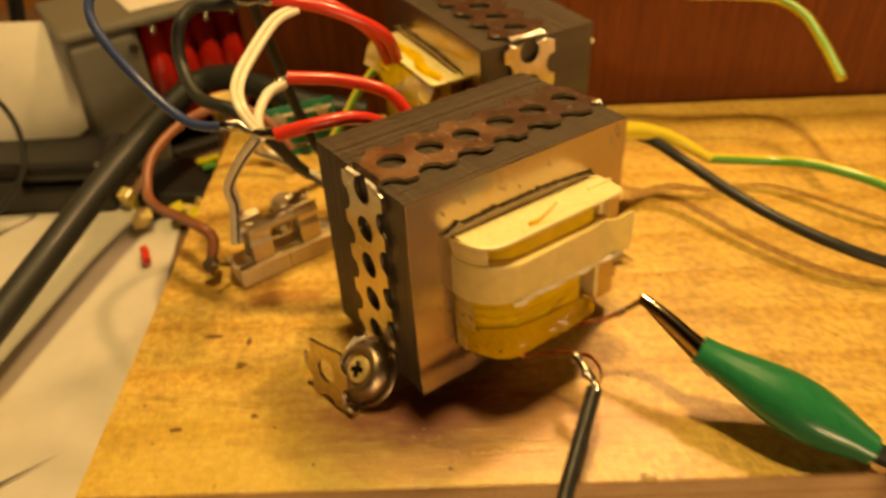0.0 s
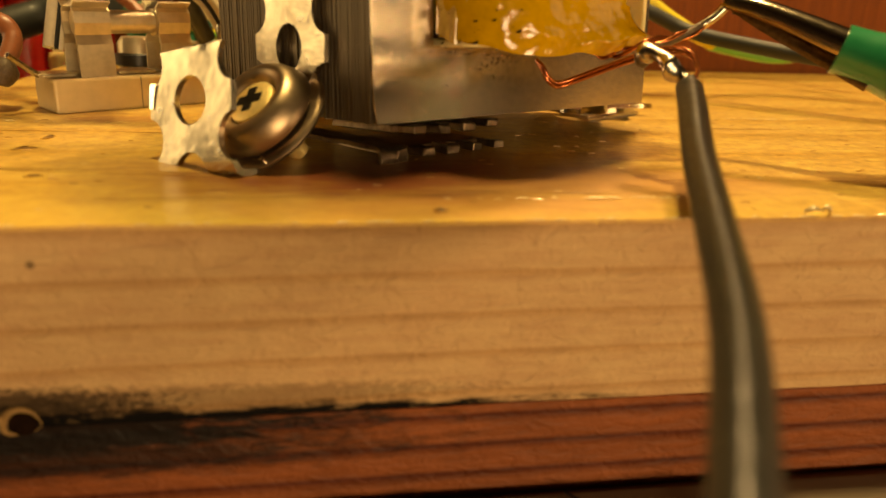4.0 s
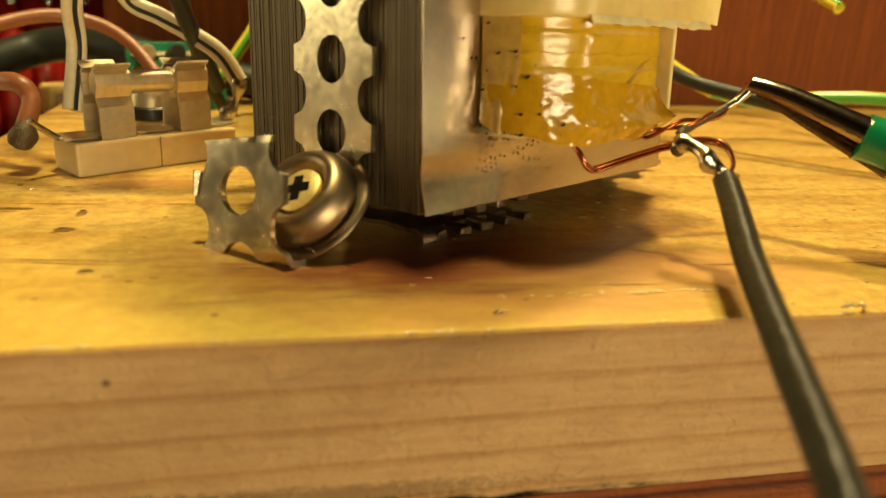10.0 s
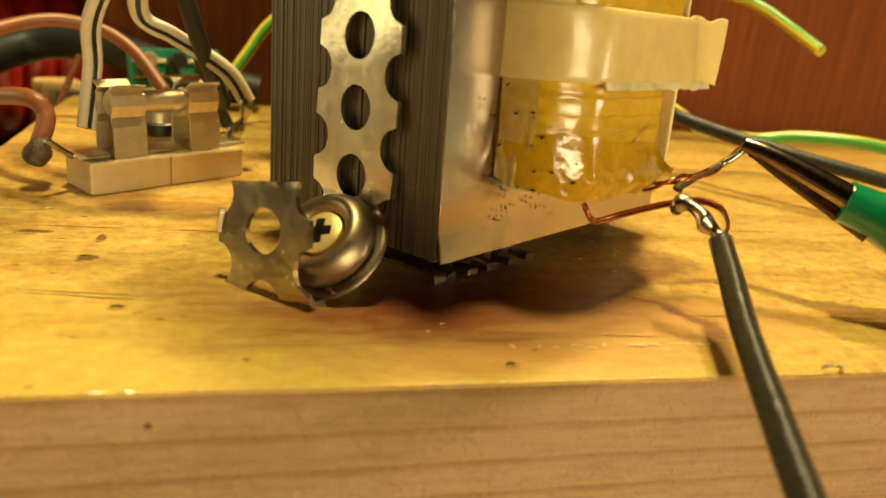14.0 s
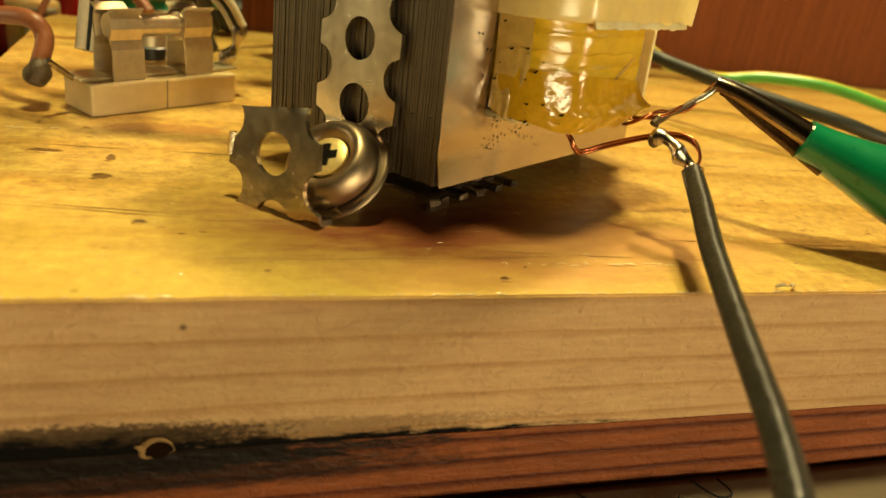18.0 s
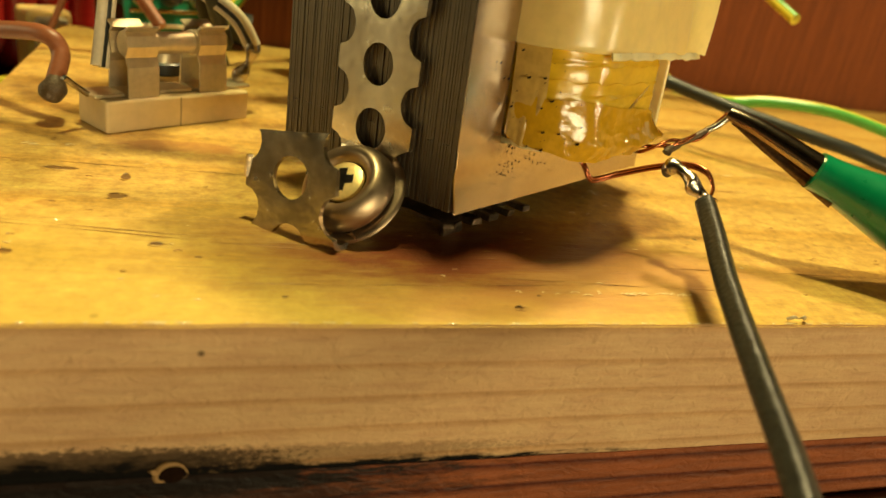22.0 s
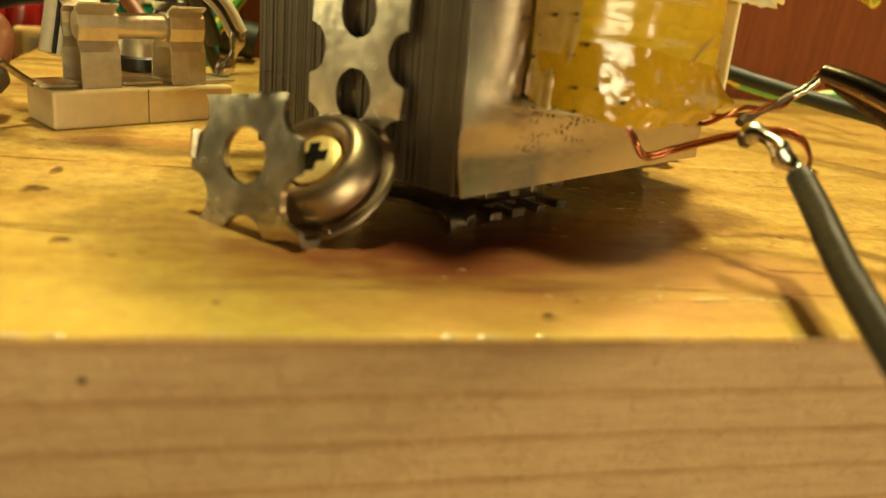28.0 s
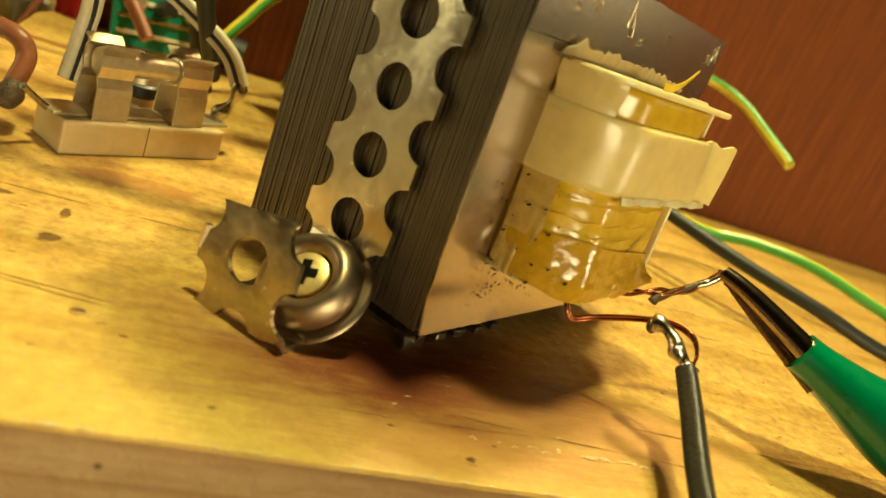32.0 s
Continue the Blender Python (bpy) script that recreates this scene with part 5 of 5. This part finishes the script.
SPLINTER = mat("torn_wood", (0.34, 0.20, 0.075), 0.8)
hole = thing("screw_hole", pose(-0.0266, -0.0007, -0.0219, 90, 0, 0), "torn empty screw hole in the raw edge of the board", "hole")
rim = [(0.0015 * math.cos(k * math.pi / 6) * (1 + 0.18 * noise.noise(Vector((k % 12, 2, 0)) * 1.7)), 0.0014 * math.sin(k * math.pi / 6), 0.0001) for k in range(13)]
part("torn_rim", tube(rim, lambda u: 0.00024 + 0.00020 * math.sin(u * 6.3 - 1.2), 7, 3, wobble=0.0009, flat=0.6), SPLINTER, hole, "pale ragged wood fibre")
part("splinter", tube([(-0.0016, 0.0004, 0.0001), (-0.0024, 0.0007, 0.0004), (-0.0030, 0.0006, 0.0002)], lambda u: 0.0005 * (1.05 - u), 6, 3, wobble=0.0006, flat=0.5), SPLINTER, hole, "pale torn wood fibre")
part("pit", lathe([(0.0001, 0.00012), (0.0015, 0.00012), (0.0015, 0.0), (0.0001, 0.0)], 14), PIT_SHADE, hole, "dark disc standing for the shaded pit")
rnd = random.Random(8)
for kx, ky, kl, kw in ((-0.047, 0.0505, 0.0030, 0.0009), (-0.037, 0.039, 0.0017, 0.0012), (-0.049, 0.018, 0.0018, 0.0008), (-0.0365, 0.048, 0.0010, 0.0016), (0.132, 0.030, 0.0020, 0.0012), (-0.030, 0.0215, 0.0012, 0.0005), (0.019, 0.004, 0.0010, 0.0006)):
    for a0, a1 in ((0.2, 2.6), (3.3, 5.6)):
        ring = [(kx + kl * math.cos(a0 + (a1 - a0) * k / 7) * (0.9 + 0.25 * rnd.random()), ky + kw * math.sin(a0 + (a1 - a0) * k / 7) * (0.9 + 0.3 * rnd.random()), 0.00005) for k in range(8)]
        part("dent_rim", tube(ring, lambda u: 0.00004 + 0.00016 * math.sin(math.pi * u), 6, 3, None, flat=0.6), VARNISHED, bpy.data.objects["floor_board"], "raised rim of a dent", True)
GROOVE = mat("worn_groove", (0.33, 0.17, 0.04), 0.5)
# Pale colour for chipped wood and for painted glints on the varnish.
CHIP_GLINT = mat("pale_chips_and_glints", (0.80, 0.66, 0.40), 0.25, 0, 400, 0.1, 0.1, (1, 1, 1), 0.6)
bd = bpy.data.objects["floor_board"]
rnd = random.Random(11)
for x0, x1, y0, y1 in ((-0.064, 0.000, 0.0300, 0.0215), (-0.060, -0.004, 0.0286, 0.0202), (-0.066, -0.012, 0.0545, 0.0520), (-0.020, 0.030, 0.0100, 0.0112), (0.020, 0.060, 0.0130, 0.0098), (0.050, 0.120, 0.0180, 0.0150), (0.080, 0.160, 0.0600, 0.0580)):
    n = 8
    part("scratch", tube([(x0 + (x1 - x0) * k / n, y0 + (y1 - y0) * k / n + 0.00008 * rnd.gauss(0, 1), 0.00008) for k in range(n + 1)], lambda u: 0.00007 + 0.00005 * math.sin(u * 17), 6, 4, None, flat=0.4), GROOVE, bd, "fine dark scratch")
# Rows of pale slivers painted in as glints along scratches.
for x0, x1, y in ((-0.066, -0.004, 0.0620), (0.075, 0.11, 0.072), (0.02, 0.05, 0.0085)):
    for k in range(26):
        c = (x0 + (x1 - x0) * rnd.random(), y + 0.0003 * rnd.gauss(0, 1), 0.0001)
        w = 0.0002 + 0.0009 * rnd.random() ** 2
        part("chip_glint", tube([(c[0] - w, c[1], c[2]), (c[0], c[1] + 0.0002, c[2] + 0.0001), (c[0] + w, c[1], c[2])], 0.00009, 5, 2, None, flat=0.5), CHIP_GLINT, bd)
for k in range(70):
    x = -0.065 + 0.18 * rnd.random()
    w = 0.0002 + 0.0007 * rnd.random() ** 2
    part("chip_glint", tube([(x - w, -0.0003 + 0.0004 * rnd.random(), 0.00005), (x, -0.0003, 0.00010), (x + w, -0.0001, 0.00005)], 0.00011, 5, 2, None, flat=0.6), CHIP_GLINT, bd)
# Dark specks, with every third one a pale painted sparkle.
for k in range(130):
    x, y = -0.065 + 0.20 * rnd.random(), 0.002 + 0.07 * rnd.random()
    w = 0.0002 + 0.0004 * rnd.random()
    part("speck", tube([(x - w, y, 0.00008), (x, y + 0.0002 * rnd.gauss(0, 1), 0.00012), (x + w, y, 0.00008)], 0.00009, 5, 2, None, flat=0.5), GROOVE if k % 3 else CHIP_GLINT, bd)

tagged(put_mesh("metal_shaving", tube([(0.0618, 0.0008, 0.0003), (0.0626, 0.0002, 0.0009), (0.0634, 0.0004, 0.0005), (0.0640, 0.0000, 0.0010), (0.0649, 0.0006, 0.0003)], lambda u: 0.00022 + 0.0001 * math.sin(u * 9), 7, 5, wobble=0.0004), CLIPMETAL, None, "", True), "tiny curled metal shaving on the edge of the board", "shaving")

# grey housing with a red coil
gb = thing("motor_housing", pose(-0.1110, 0.203, TT, 0, 0, 34), "grey metal housing open at one end with red lacquered windings", "motor")
part("shell", box((-0.026, 0.0, 0.0), (0.004, 0.050, 0.066), 0.004, 4), GREY_BOX, gb, "smooth grey enamelled shell")
part("lid", box((-0.0265, -0.0005, 0.0660), (0.072, 0.050, 0.0700), 0.0015), GREY_BOX, gb, "grey enamelled lid")
part("label_plate", box((0.004, 0.008, 0.0702), (0.060, 0.036, 0.0707), 0.0002), PAPER, gb, "pale label plate")
part("back_shell", box((0.004, 0.034, 0.0), (0.072, 0.050, 0.066), 0.002), BLACK_PLASTIC, gb, "dark inside")
part("base_plate", box((0.004, 0.0, 0.0), (0.072, 0.050, 0.006), 0.001), BLACK_PLASTIC, gb, "dark base plate")
part("vent_hole", lathe([(0.0001, 0.0), (0.0022, 0.0), (0.0022, 0.0004), (0.0001, 0.0004)], 16, pose(0.000, -0.0002, 0.058, 90, 0, 0)), BLACK_PLASTIC, gb, "round hole in the shell")
for k in range(5):
    part("winding", tube([(0.012 + 0.011 * k, 0.026, 0.008), (0.010 + 0.011 * k, 0.009, 0.018), (0.010 + 0.011 * k, 0.006, 0.034), (0.011 + 0.011 * k, 0.009, 0.050), (0.014 + 0.011 * k, 0.026, 0.062)], lambda u: 0.0057 + 0.0002 * math.sin(u * 25), 12, 10), RED_COIL, gb, "glossy red winding", True)
for k in range(5):
    part("terminal", lathe([(0.0001, 0), (0.0016, 0), (0.0016, 0.004), (0.0008, 0.005), (0.0001, 0.0052)], 12, pose(0.011 + 0.012 * k, 0.006, 0.0600)), SOLDER, gb, "tinned terminal", True)

# white paper roll with a dark base, far left
bm = bmesh.new()
cols = []
for i in range(15):
    u = i / 14
    cols.append([bm.verts.new((-0.270 + 0.134 * u, 0.180 + 0.012 * u + 0.026 * (v / 10) ** 2, -0.030 + 0.023 * u ** 4 + (0.062 - 0.024 * u ** 4) * v / 10 + 0.001 * math.sin(u * 5 + v * 0.6))) for v in range(11)])
for a, b in zip(cols, cols[1:]):
    for v in range(10):
        bm.faces.new((a[v], b[v], b[v + 1], a[v + 1]))
bmesh.ops.recalc_face_normals(bm, faces=bm.faces)
bmesh.ops.solidify(bm, geom=bm.faces[:], thickness=0.0006)
tagged(put_mesh("paper_pad", bm, PAPER, None, "", True), "white paper pad leaning on a black case", "paper")
bc = thing("black_case", pose(-0.211, 0.2325, TT), "low black plastic case on the table", "case")
part("body", box((-0.089, -0.0675, 0.0), (0.089, 0.0675, 0.0150), 0.003), BLACK_PLASTIC, bc, "black plastic body")
part("lid", box((-0.0885, -0.0670, 0.0154), (0.0885, 0.0670, 0.0240), 0.004), BLACK_PLASTIC, bc, "black plastic lid")
for x in (-0.045, 0.045):
    part("latch", box((x - 0.008, -0.0690, 0.0110), (x + 0.008, -0.0676, 0.0190), 0.0006), BLACK_PLASTIC, bc)
tagged(put_mesh("black_tray", box((-0.110, 0.158, TT), (-0.060, 0.190, TT + 0.0125), 0.002), BLACK_PLASTIC), "small black tray behind the board", "tray")
tagged(put_mesh("yellow_disc", lathe([(0.0001, 0), (0.026, 0), (0.028, 0.002), (0.028, 0.010), (0.026, 0.012), (0.010, 0.013), (0.0001, 0.013)], 48, pose(-0.150, 0.046, TT + 0.0018)), YELLOW_PLASTIC, None, "", True), "round yellow plastic case on white paper", "case")
tagged(put_mesh("steel_pin", tube([(-0.135, 0.010, TT + 0.0026), (-0.098, 0.037, TT + 0.0024)], lambda u: 0.0011 * (1.02 - u), 10), DARKMETAL, None, "", True), "dark pointed steel pin lying on paper", "pin")
wire("red_offcut", [(-0.101, 0.134, TT + 0.004), (-0.099, 0.130, TT + 0.0045), (-0.097, 0.125, TT + 0.0045)], 0.0017, RED_PVC, "short offcut of red wire on paper", "offcuts")
wire("grey_wire", [(-0.215, 0.14, 0.036), (-0.185, 0.155, 0.036), (-0.160, 0.165, 0.026), (-0.150, 0.165, 0.010), (-0.152, 0.160, -0.010), (-0.165, 0.150, -0.025)], 0.0011, GREY_PVC, "thin grey wire hanging over the paper roll")
rnd = random.Random(3)
for k in range(13):
    c = (-0.118 + 0.040 * rnd.random(), 0.150 + 0.022 * rnd.random(), TT + 0.0045 + 0.003 * rnd.random())
    m = pose(*c, 70 * rnd.random(), 70 * rnd.random(), 180 * rnd.random())
    bm = box((-0.005, -0.0028, -0.0028), (0.005, 0.0028, 0.0028), 0.001)
    bmesh.ops.transform(bm, matrix=m, verts=bm.verts)
    tagged(put_mesh("plastic_connector", bm, CREAM if k % 3 else YELLOW_PLASTIC), "small cream plastic connector piece", "connector", "scraps behind the board")
